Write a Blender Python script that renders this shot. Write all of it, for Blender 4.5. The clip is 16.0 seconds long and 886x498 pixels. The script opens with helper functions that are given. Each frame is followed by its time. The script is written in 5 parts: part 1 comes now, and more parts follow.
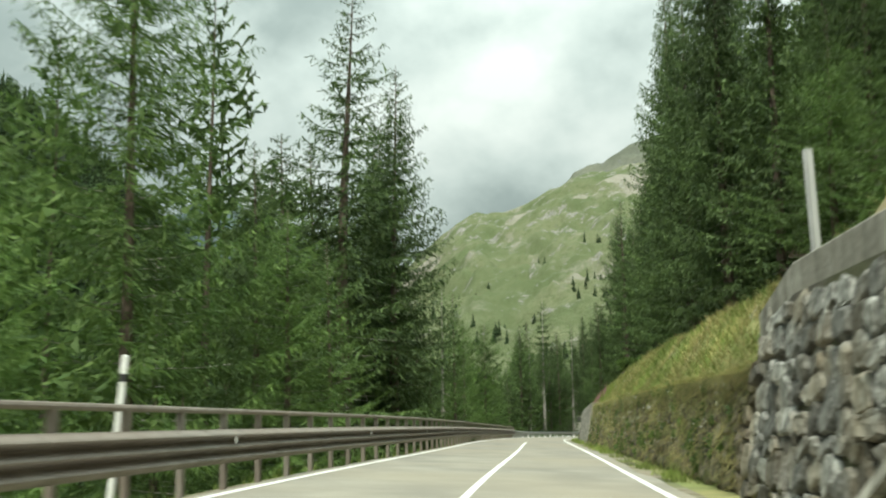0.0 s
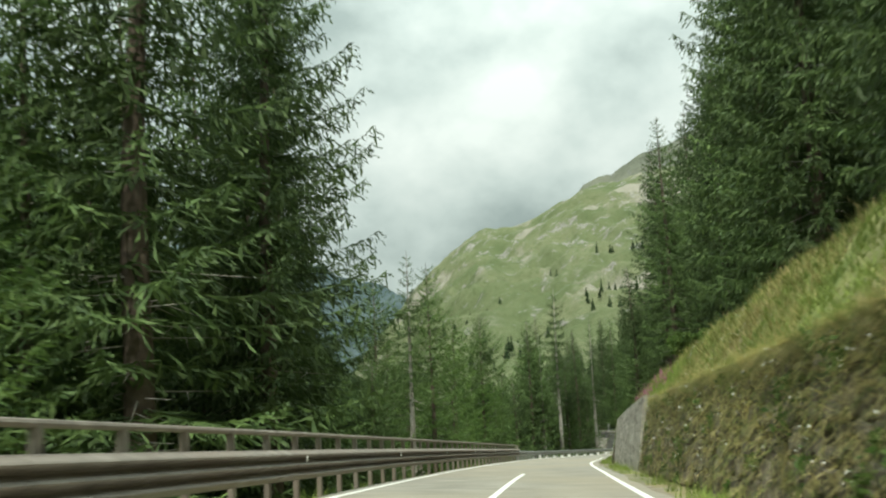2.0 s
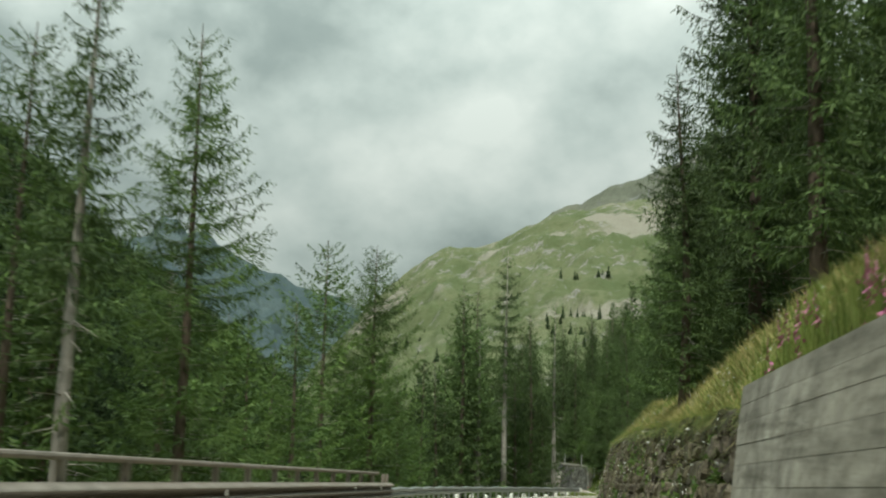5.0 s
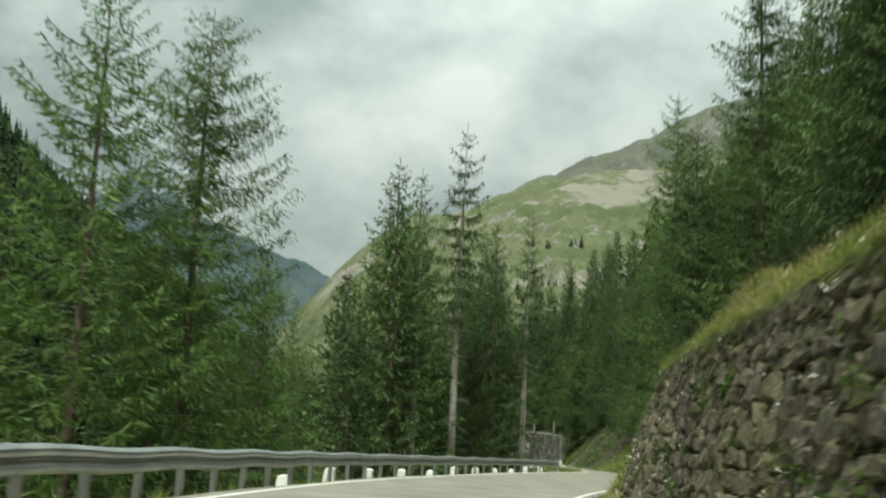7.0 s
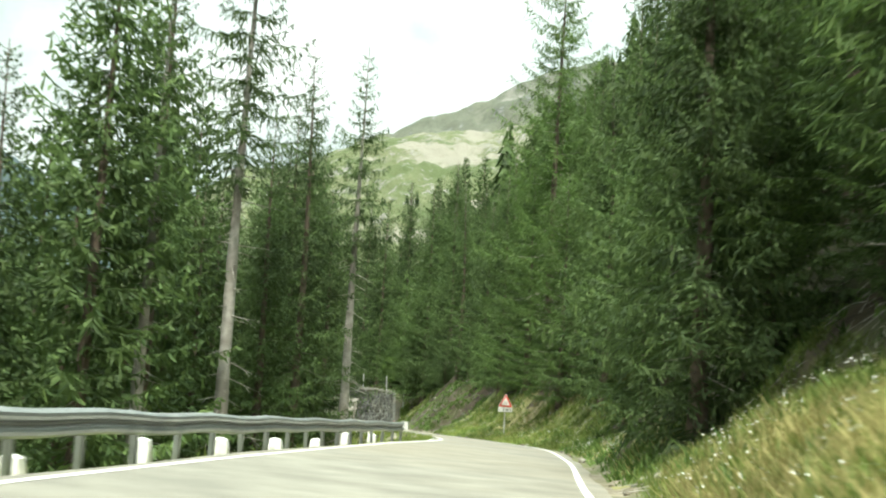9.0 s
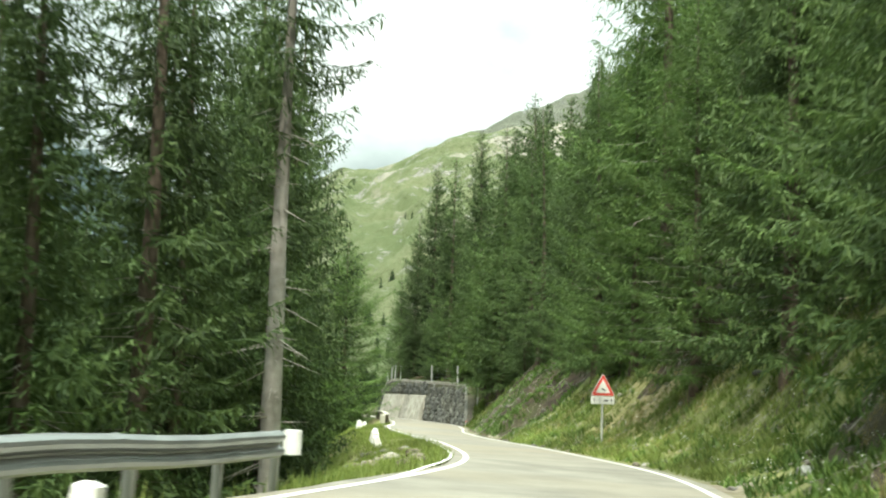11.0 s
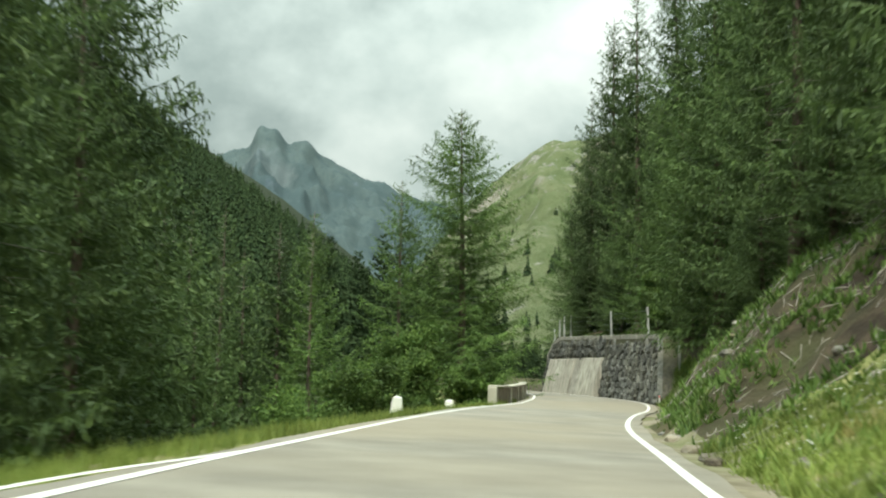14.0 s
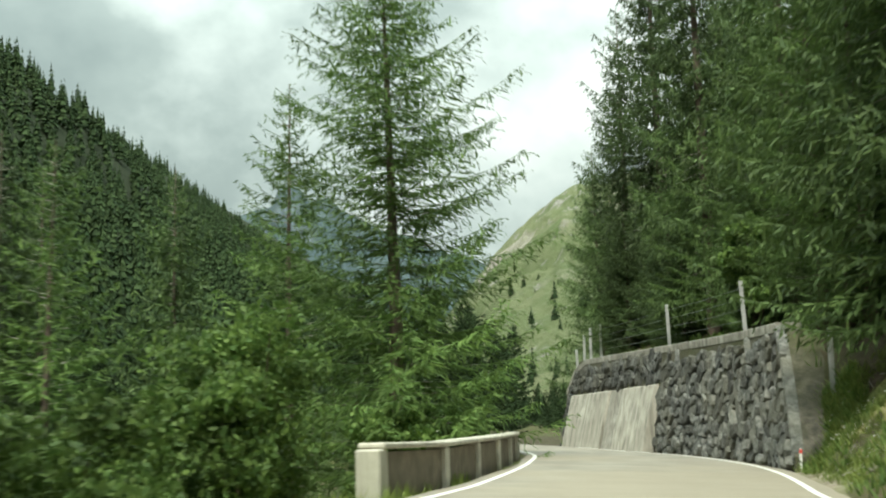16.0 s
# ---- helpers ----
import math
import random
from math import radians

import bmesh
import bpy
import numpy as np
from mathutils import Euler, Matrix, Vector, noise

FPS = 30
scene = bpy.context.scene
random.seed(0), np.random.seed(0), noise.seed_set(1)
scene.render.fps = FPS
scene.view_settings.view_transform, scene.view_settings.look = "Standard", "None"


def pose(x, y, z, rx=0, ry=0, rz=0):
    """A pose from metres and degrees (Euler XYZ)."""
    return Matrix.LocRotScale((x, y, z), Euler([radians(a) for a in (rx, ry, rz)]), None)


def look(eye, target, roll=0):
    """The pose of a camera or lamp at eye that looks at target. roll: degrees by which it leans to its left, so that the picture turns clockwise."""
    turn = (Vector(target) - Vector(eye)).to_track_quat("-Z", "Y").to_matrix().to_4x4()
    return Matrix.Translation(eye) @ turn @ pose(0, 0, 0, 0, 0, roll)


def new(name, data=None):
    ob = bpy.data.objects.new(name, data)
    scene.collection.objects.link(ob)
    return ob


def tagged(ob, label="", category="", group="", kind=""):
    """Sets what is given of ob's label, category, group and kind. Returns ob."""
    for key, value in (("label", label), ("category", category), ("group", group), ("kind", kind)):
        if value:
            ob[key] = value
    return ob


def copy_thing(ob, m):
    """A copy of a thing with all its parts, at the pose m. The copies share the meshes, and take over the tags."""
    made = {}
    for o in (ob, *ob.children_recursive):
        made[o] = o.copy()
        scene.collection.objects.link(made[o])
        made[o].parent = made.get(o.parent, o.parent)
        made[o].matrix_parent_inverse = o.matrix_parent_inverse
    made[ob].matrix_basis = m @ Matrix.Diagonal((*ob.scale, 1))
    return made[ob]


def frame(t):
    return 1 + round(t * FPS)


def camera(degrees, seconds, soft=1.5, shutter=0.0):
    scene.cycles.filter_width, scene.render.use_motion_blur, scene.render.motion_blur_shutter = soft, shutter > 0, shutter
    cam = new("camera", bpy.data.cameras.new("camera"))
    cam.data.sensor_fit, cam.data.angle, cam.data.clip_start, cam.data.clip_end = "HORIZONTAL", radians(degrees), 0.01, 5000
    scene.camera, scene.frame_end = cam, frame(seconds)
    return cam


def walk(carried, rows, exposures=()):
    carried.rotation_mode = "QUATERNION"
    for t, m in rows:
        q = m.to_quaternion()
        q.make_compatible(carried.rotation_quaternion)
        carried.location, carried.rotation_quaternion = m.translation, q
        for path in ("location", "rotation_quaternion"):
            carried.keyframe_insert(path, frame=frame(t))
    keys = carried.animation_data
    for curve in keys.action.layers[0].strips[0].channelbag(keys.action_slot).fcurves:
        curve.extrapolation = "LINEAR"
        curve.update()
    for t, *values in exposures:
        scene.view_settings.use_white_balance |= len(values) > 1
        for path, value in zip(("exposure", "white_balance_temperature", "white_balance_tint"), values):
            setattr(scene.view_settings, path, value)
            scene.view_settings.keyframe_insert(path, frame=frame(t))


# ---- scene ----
cam = camera(43.0, 16.0, soft=2.1, shutter=0.33)

PATH = [
    (0, (-0.544, -2.568, 0.978), (-0.546, -0.587, 1.254), -1.0),
    (0.5, (0.435, 7.351, 0.727), (0.424, 9.331, 1.006), -3.4),
    (1, (1.397, 16.485, 0.652), (1.393, 18.465, 0.934), -3.0),
    (1.5, (1.874, 24.406, 0.374), (1.868, 26.384, 0.667), -3.2),
    (2, (2.645, 32.589, 0.225), (2.624, 34.565, 0.538), -2.9),
    (2.5, (3.364, 40.905, -0.012), (3.337, 42.877, 0.319), -0.6),
    (3, (4.147, 49.798, -0.215), (4.108, 51.769, 0.126), -0.7),
    (3.5, (4.854, 58.158, -0.38), (4.812, 60.128, -0.041), 1.3),
    (4, (5.62, 67.2, -0.385), (5.628, 69.172, -0.052), -0.8),
    (6.5, (10.822, 109.756, -1.417), (10.925, 111.716, -1.029), 5.7),
    (7, (11.591, 118.351, -1.664), (11.685, 120.326, -1.362), 2.9),
    (7.5, (12.365, 125.927, -1.786), (12.573, 127.897, -1.515), 4.5),
    (8, (13.384, 134.345, -2.064), (13.712, 136.302, -1.814), -1.3),
    (8.5, (14.428, 141.808, -2.322), (14.839, 143.751, -2.082), 0.1),
    (9, (15.909, 149.7, -2.578), (16.299, 151.645, -2.328), 3.5),
    (9.5, (17.74, 157.001, -2.678), (18.131, 158.943, -2.402), -0.5),
    (10, (19.858, 165.131, -2.727), (20.203, 167.083, -2.464), 0.9),
    (12.5, (29.486, 200.324, -4.243), (29.5, 202.311, -4.018), 2.9),
    (13, (30.89, 209.106, -4.423), (30.836, 211.094, -4.208), 3.9),
    (13.5, (32.177, 218.646, -4.637), (32.059, 220.63, -4.409), -0.6),
    (14, (32.907, 227.665, -4.818), (32.739, 229.648, -4.62), 0.6),
    (14.5, (32.977, 237.272, -5.001), (32.811, 239.254, -4.79), -0.1),
    (15, (33.084, 246.853, -5.134), (32.898, 248.831, -4.903), -0.3),
    (15.5, (33.707, 254.767, -5.27), (33.489, 256.739, -5.018), -2.0),
    (16, (34.097, 264.403, -5.572), (33.882, 266.369, -5.278), -1.8),
]
walk(cam, [(t, look(eye, target, roll)) for t, eye, target, roll in PATH],
     [(t, s, 6600, 1) for t, s in ((0, 0.38), (2.5, 0.3), (4, 0.0), (6.5, -0.06), (7.5, 0.32), (8.5, 0.82), (10, 1.15), (12.5, 0.55), (14, 0.45), (16, 0.6))])

# ---- light ----
SUN_AZ, SUN_EL = radians(196), radians(58)      # azimuth from +y towards +x
world = bpy.data.worlds.new("sky")
scene.world = world
world.use_nodes = True


def build_world():
    nt = world.node_tree
    nt.nodes.clear()
    N, L = nt.nodes.new, nt.links.new
    out, bg = N("ShaderNodeOutputWorld"), N("ShaderNodeBackground")
    sky = N("ShaderNodeTexSky")
    sky.sky_type, sky.sun_disc = "NISHITA", False
    sky.sun_elevation, sky.sun_rotation = SUN_EL, SUN_AZ
    tc = N("ShaderNodeTexCoord")
    mp = N("ShaderNodeMapping")
    mp.inputs["Scale"].default_value = (1.0, 1.0, 1.3)
    L(tc.outputs["Generated"], mp.inputs["Vector"])
    big, fine = N("ShaderNodeTexNoise"), N("ShaderNodeTexNoise")
    for n, sc, de in ((big, 4.2, 6.0), (fine, 11.0, 7.0)):
        n.inputs["Scale"].default_value, n.inputs["Detail"].default_value = sc, de
        n.inputs["Roughness"].default_value = 0.5
        L(mp.outputs["Vector"], n.inputs["Vector"])
    mix = N("ShaderNodeMath")
    mix.operation = "MULTIPLY_ADD"
    L(fine.outputs["Fac"], mix.inputs[0])
    mix.inputs[1].default_value = 0.35
    L(big.outputs["Fac"], mix.inputs[2])
    dot, glow, total = N("ShaderNodeVectorMath"), N("ShaderNodeMapRange"), N("ShaderNodeMath")
    dot.operation = "DOT_PRODUCT"
    L(tc.outputs["Generated"], dot.inputs[0])
    dot.inputs[1].default_value = (0.135, 0.95, 0.29)      # the thin, bright part of the cloud deck
    glow.interpolation_type = "SMOOTHSTEP"
    L(dot.outputs["Value"], glow.inputs["Value"])
    glow.inputs["From Min"].default_value, glow.inputs["From Max"].default_value = 0.93, 1.0
    glow.inputs["To Min"].default_value, glow.inputs["To Max"].default_value = 0.0, 0.13
    L(mix.outputs[0], total.inputs[0])
    L(glow.outputs[0], total.inputs[1])
    ramp = N("ShaderNodeValToRGB")
    e = ramp.color_ramp.elements
    e[0].position, e[0].color = 0.46, (0.34, 0.41, 0.4, 1)
    e[1].position, e[1].color = 0.92, (1.08, 1.14, 1.1, 1)
    m = ramp.color_ramp.elements.new(0.63)
    m.color = (0.47, 0.55, 0.53, 1)
    m = ramp.color_ramp.elements.new(0.76)
    m.color = (0.76, 0.85, 0.82, 1)
    L(total.outputs[0], ramp.inputs["Fac"])
    tint = N("ShaderNodeMix")
    tint.data_type = "RGBA"
    tint.inputs[0].default_value = 0.9
    gain = N("ShaderNodeMix")
    gain.data_type, gain.blend_type = "RGBA", "MULTIPLY"
    gain.inputs[0].default_value = 1.0
    L(sky.outputs["Color"], gain.inputs[6])
    gain.inputs[7].default_value = (0.1, 0.1, 0.1, 1)
    L(gain.outputs[2], tint.inputs[6])
    L(ramp.outputs["Color"], tint.inputs[7])
    sep, up = N("ShaderNodeSeparateXYZ"), N("ShaderNodeMapRange")
    L(tc.outputs["Generated"], sep.inputs[0])
    sq = N("ShaderNodeMath")
    sq.operation = "MULTIPLY"
    L(sep.outputs["Z"], sq.inputs[0])
    L(sep.outputs["Z"], sq.inputs[1])
    L(sq.outputs[0], up.inputs["Value"])
    up.inputs["From Min"].default_value, up.inputs["From Max"].default_value = 0.0, 1.0
    up.inputs["To Min"].default_value, up.inputs["To Max"].default_value = 0.56, 3.4
    lift = N("ShaderNodeVectorMath")
    lift.operation = "SCALE"
    L(tint.outputs[2], lift.inputs[0])
    L(up.outputs[0], lift.inputs["Scale"])
    L(lift.outputs[0], bg.inputs["Color"])
    bg.inputs["Strength"].default_value = 1.0
    L(bg.outputs[0], out.inputs[0])


build_world()
sun = new("sun", bpy.data.lights.new("sun", "SUN"))
sun.data.energy, sun.data.angle, sun.data.color = 3.1, radians(5), (1.0, 0.95, 0.86)
sun.matrix_world = look((math.sin(SUN_AZ) * math.cos(SUN_EL), math.cos(SUN_AZ) * math.cos(SUN_EL), math.sin(SUN_EL)), (0, 0, 0))


# ---- materials ----
def mat(name, c1, c2, scale=3.0, rough=0.9, bump=0.3, bscale=None, c3=None, rnd=0.0, streak=0.0, isl=0.0, level=False):
    m = bpy.data.materials.new(name)
    m.use_nodes = True
    nt = m.node_tree
    N, L = nt.nodes.new, nt.links.new
    b = nt.nodes["Principled BSDF"]
    geo = N("ShaderNodeNewGeometry")
    n1, n2 = N("ShaderNodeTexNoise"), N("ShaderNodeTexNoise")
    n1.inputs["Scale"].default_value, n1.inputs["Detail"].default_value = scale, 6
    n2.inputs["Scale"].default_value, n2.inputs["Detail"].default_value = scale * 0.13, 4
    L(geo.outputs["Position"], n1.inputs["Vector"])
    L(geo.outputs["Position"], n2.inputs["Vector"])
    r = N("ShaderNodeValToRGB")
    r.color_ramp.elements[0].position, r.color_ramp.elements[1].position = 0.35, 0.68
    r.color_ramp.elements[0].color, r.color_ramp.elements[1].color = (*c1, 1), (*c2, 1)
    L(n1.outputs["Fac"], r.inputs["Fac"])
    r2 = N("ShaderNodeValToRGB")
    r2.color_ramp.elements[0].position, r2.color_ramp.elements[1].position = 0.42, 0.62
    mx = N("ShaderNodeMix")
    mx.data_type = "RGBA"
    L(n2.outputs["Fac"], r2.inputs["Fac"])
    fac = N("ShaderNodeMath")
    fac.operation = "MULTIPLY"
    fac.inputs[1].default_value = 0.75
    L(r2.outputs["Color"], fac.inputs[0])
    L(fac.outputs[0], mx.inputs[0])
    L(r.outputs["Color"], mx.inputs[6])
    mx.inputs[7].default_value = (*(c3 or [(a + b2) / 2 for a, b2 in zip(c1, c2)]), 1)
    col = mx.outputs[2]
    if rnd:
        oi, hs, mr = N("ShaderNodeObjectInfo"), N("ShaderNodeHueSaturation"), N("ShaderNodeMapRange")
        L(oi.outputs["Random"], mr.inputs["Value"])
        mr.inputs["To Min"].default_value, mr.inputs["To Max"].default_value = 1 - rnd, 1 + rnd
        L(mr.outputs[0], hs.inputs["Value"])
        L(col, hs.inputs["Color"])
        col = hs.outputs["Color"]
    if isl:
        hs, mr = N("ShaderNodeHueSaturation"), N("ShaderNodeMapRange")
        L(geo.outputs["Random Per Island"], mr.inputs["Value"])
        mr.inputs["To Min"].default_value, mr.inputs["To Max"].default_value = 1 - isl, 1 + isl
        L(mr.outputs[0], hs.inputs["Value"])
        L(col, hs.inputs["Color"])
        col = hs.outputs["Color"]
    if streak:
        mp, n4, r4, m4 = N("ShaderNodeMapping"), N("ShaderNodeTexNoise"), N("ShaderNodeMapRange"), N("ShaderNodeMix")
        mp.inputs["Scale"].default_value = (0.3, 0.3, 3.6) if level else (2.2, 2.2, 0.22)
        L(geo.outputs["Position"], mp.inputs["Vector"])
        L(mp.outputs["Vector"], n4.inputs["Vector"])
        n4.inputs["Scale"].default_value, n4.inputs["Detail"].default_value = 1.6, 7
        L(n4.outputs["Fac"], r4.inputs["Value"])
        r4.inputs["From Min"].default_value, r4.inputs["From Max"].default_value = 0.48, 0.7
        r4.inputs["To Max"].default_value = streak
        m4.data_type = "RGBA"
        L(r4.outputs[0], m4.inputs[0])
        L(col, m4.inputs[6])
        m4.inputs[7].default_value = (0.1, 0.095, 0.075, 1)
        col = m4.outputs[2]
    L(col, b.inputs["Base Color"])
    b.inputs["Roughness"].default_value = rough
    if rough >= 0.9:
        b.inputs["Specular IOR Level"].default_value = 0.2
    if bump:
        bp, n3 = N("ShaderNodeBump"), N("ShaderNodeTexNoise")
        n3.inputs["Scale"].default_value, n3.inputs["Detail"].default_value = bscale or scale * 3, 5
        L(geo.outputs["Position"], n3.inputs["Vector"])
        L(n3.outputs["Fac"], bp.inputs["Height"])
        bp.inputs["Strength"].default_value, bp.inputs["Distance"].default_value = bump, 0.05
        L(bp.outputs[0], b.inputs["Normal"])
    return m


def leaf_mat(name, c1, c2, spread=0.35, rnd=0.22, through_light=0.35, gloss=0.3):
    """Foliage: colour varies from tree to tree and from spray to spray; some light passes through."""
    m = bpy.data.materials.new(name)
    m.use_nodes = True
    nt = m.node_tree
    N, L = nt.nodes.new, nt.links.new
    b, out = nt.nodes["Principled BSDF"], nt.nodes["Material Output"]
    geo, oi = N("ShaderNodeNewGeometry"), N("ShaderNodeObjectInfo")
    mx = N("ShaderNodeMix")
    mx.data_type = "RGBA"
    mx.inputs[6].default_value, mx.inputs[7].default_value = (*c1, 1), (*c2, 1)
    L(geo.outputs["Random Per Island"], mx.inputs[0])
    n = N("ShaderNodeTexNoise")
    n.inputs["Scale"].default_value, n.inputs["Detail"].default_value = 0.45, 3
    L(geo.outputs["Position"], n.inputs["Vector"])
    v1, v2, mul, hs = N("ShaderNodeMapRange"), N("ShaderNodeMapRange"), N("ShaderNodeMath"), N("ShaderNodeHueSaturation")
    L(n.outputs["Fac"], v1.inputs["Value"])
    v1.inputs["From Min"].default_value, v1.inputs["From Max"].default_value = 0.3, 0.7
    v1.inputs["To Min"].default_value, v1.inputs["To Max"].default_value = 1 - spread, 1 + spread
    L(oi.outputs["Random"], v2.inputs["Value"])
    v2.inputs["To Min"].default_value, v2.inputs["To Max"].default_value = 1 - rnd, 1 + rnd
    mul.operation = "MULTIPLY"
    L(v1.outputs[0], mul.inputs[0])
    L(v2.outputs[0], mul.inputs[1])
    wide, v3, mul2 = N("ShaderNodeTexNoise"), N("ShaderNodeMapRange"), N("ShaderNodeMath")
    wide.inputs["Scale"].default_value, wide.inputs["Detail"].default_value = 0.11, 2
    L(geo.outputs["Position"], wide.inputs["Vector"])
    L(wide.outputs["Fac"], v3.inputs["Value"])
    v3.inputs["From Min"].default_value, v3.inputs["From Max"].default_value = 0.3, 0.7
    v3.inputs["To Min"].default_value, v3.inputs["To Max"].default_value = 0.72, 1.28
    mul2.operation = "MULTIPLY"
    L(mul.outputs[0], mul2.inputs[0])
    L(v3.outputs[0], mul2.inputs[1])
    L(mul2.outputs[0], hs.inputs["Value"])
    L(mx.outputs[2], hs.inputs["Color"])
    L(hs.outputs["Color"], b.inputs["Base Color"])
    b.inputs["Roughness"].default_value = 0.65
    b.inputs["Specular IOR Level"].default_value = gloss
    tr, ms = N("ShaderNodeBsdfTranslucent"), N("ShaderNodeMixShader")
    L(hs.outputs["Color"], tr.inputs["Color"])
    ms.inputs[0].default_value = through_light
    L(b.outputs[0], ms.inputs[1])
    L(tr.outputs[0], ms.inputs[2])
    L(ms.outputs[0], out.inputs["Surface"])
    return m


def mountain_mat(name, grass1, grass2, rock1, rock2, scree, scale, bare=(-0.09, 0.035)):
    """Alpine slope: meadow broken by rock ribs and scree runs, more of it where it is steep."""
    m = bpy.data.materials.new(name)
    m.use_nodes = True
    nt = m.node_tree
    N, L = nt.nodes.new, nt.links.new
    b = nt.nodes["Principled BSDF"]
    geo = N("ShaderNodeNewGeometry")
    mp = N("ShaderNodeMapping")
    mp.inputs["Rotation"].default_value = (0.0, 0.35, 0.3)
    mp.inputs["Scale"].default_value = (1.25, 1.0, 0.7)
    L(geo.outputs["Position"], mp.inputs["Vector"])

    def noise_of(sc, de, ro=0.6):
        n = N("ShaderNodeTexNoise")
        n.inputs["Scale"].default_value, n.inputs["Detail"].default_value, n.inputs["Roughness"].default_value = sc, de, ro
        L(mp.outputs["Vector"], n.inputs["Vector"])
        return n.outputs["Fac"]

    def mixed(fac, lo, hi, a, c):
        r, x = N("ShaderNodeMapRange"), N("ShaderNodeMix")
        r.interpolation_type = "SMOOTHSTEP"
        L(fac, r.inputs["Value"])
        r.inputs["From Min"].default_value, r.inputs["From Max"].default_value = lo, hi
        x.data_type = "RGBA"
        L(r.outputs[0], x.inputs[0])
        for k, c_ in ((6, a), (7, c)):
            if isinstance(c_, tuple):
                x.inputs[k].default_value = (*c_, 1)
            else:
                L(c_, x.inputs[k])
        return x.outputs[2]
    sep, high = N("ShaderNodeSeparateXYZ"), N("ShaderNodeMapRange")
    L(geo.outputs["Position"], sep.inputs[0])
    L(sep.outputs["Z"], high.inputs["Value"])
    high.inputs["From Min"].default_value, high.inputs["From Max"].default_value = 60.0, 330.0
    high.inputs["To Min"].default_value, high.inputs["To Max"].default_value = bare

    def barer(fac):
        """Less grass the higher the ground."""
        add = N("ShaderNodeMath")
        add.operation = "ADD"
        L(fac, add.inputs[0])
        L(high.outputs[0], add.inputs[1])
        return add.outputs[0]
    g = mixed(noise_of(scale * 0.25, 6), 0.36, 0.64, grass1, grass2)
    g = mixed(noise_of(scale * 3, 5), 0.45, 0.75, g, grass1)
    k = mixed(noise_of(scale * 6, 6), 0.35, 0.65, rock1, rock2)
    g = mixed(barer(noise_of(scale * 0.9, 12, 0.72)), 0.535, 0.61, g, k)
    g = mixed(barer(noise_of(scale * 0.16, 10, 0.62)), 0.53, 0.62, g, scree)
    L(g, b.inputs["Base Color"])
    b.inputs["Roughness"].default_value = 1.0
    b.inputs["Specular IOR Level"].default_value = 0.1
    bp = N("ShaderNodeBump")
    L(noise_of(scale * 1.6, 12, 0.7), bp.inputs["Height"])
    bp.inputs["Strength"].default_value, bp.inputs["Distance"].default_value = 0.9, 9.0
    L(bp.outputs[0], b.inputs["Normal"])
    return m


M_ASPHALT = mat("asphalt", (0.185, 0.174, 0.146), (0.285, 0.267, 0.222), 0.7, 0.85, 0.15, 60, c3=(0.268, 0.235, 0.174))
M_PAINT = mat("road_paint", (0.62, 0.62, 0.58), (0.82, 0.82, 0.78), 5.0, 0.7, 0.1)
M_SOIL = mat("forest_floor", (0.04, 0.05, 0.018), (0.095, 0.1, 0.038), 0.8, 1.0, 0.6, c3=(0.08, 0.06, 0.038))
M_HUMUS = mat("brown_needle_litter", (0.03, 0.023, 0.016), (0.085, 0.064, 0.043), 1.6, 1.0, 0.9, 6, c3=(0.05, 0.056, 0.023))
# floor of the far woods, near-black green with the trees' shade painted in
M_SHADED_FLOOR = mat("shaded_woods_floor", (0.011, 0.018, 0.007), (0.024, 0.034, 0.012), 0.5, 1.0, 0.6)
M_BANK = mat("grassy_bank", (0.12, 0.165, 0.05), (0.28, 0.275, 0.11), 0.7, 1.0, 0.7, 7, c3=(0.23, 0.175, 0.11))
M_EARTH = mat("gravelly_earth", (0.16, 0.135, 0.1), (0.3, 0.27, 0.2), 2.0, 1.0, 0.6, c3=(0.12, 0.14, 0.05))
M_STONE = mat("stone", (0.065, 0.065, 0.058), (0.25, 0.25, 0.228), 6.0, 0.9, 0.9, 11, c3=(0.17, 0.145, 0.1), rnd=0.6, isl=0.45)
M_SLATE = mat("dark_grey_stone", (0.045, 0.047, 0.044), (0.165, 0.168, 0.155), 5.0, 0.9, 1.0, 9, c3=(0.1, 0.098, 0.078), rnd=0.5, isl=0.45)
M_BROWNSTONE = mat("lichened_stone", (0.055, 0.047, 0.037), (0.21, 0.182, 0.14), 7.0, 0.95, 0.9, 14, c3=(0.115, 0.105, 0.06), rnd=0.35, isl=0.4)
M_MORTAR = mat("mortar", (0.055, 0.052, 0.042), (0.13, 0.12, 0.095), 4, 1.0, 0.6, c3=(0.07, 0.075, 0.035))
M_CONCRETE = mat("concrete", (0.2, 0.192, 0.165), (0.43, 0.415, 0.365), 2.4, 0.9, 0.45, c3=(0.25, 0.235, 0.2), rnd=0.09, streak=0.6)
M_BOARD = mat("board_marked_concrete", (0.21, 0.2, 0.172), (0.44, 0.42, 0.365), 2.6, 0.9, 0.7, 5, c3=(0.27, 0.255, 0.215), rnd=0.12, streak=0.8, level=True)
M_PALECONC = mat("pale_concrete", (0.34, 0.325, 0.28), (0.52, 0.5, 0.43), 1.6, 0.9, 0.3, c3=(0.3, 0.28, 0.235), streak=0.75)
M_PIER = mat("weathered_pale_concrete", (0.42, 0.405, 0.345), (0.64, 0.615, 0.53), 2.2, 0.9, 0.3, c3=(0.4, 0.38, 0.31), streak=0.3)
M_PANEL = mat("rough_plaster", (0.16, 0.143, 0.113), (0.28, 0.25, 0.2), 2.5, 0.95, 0.5)
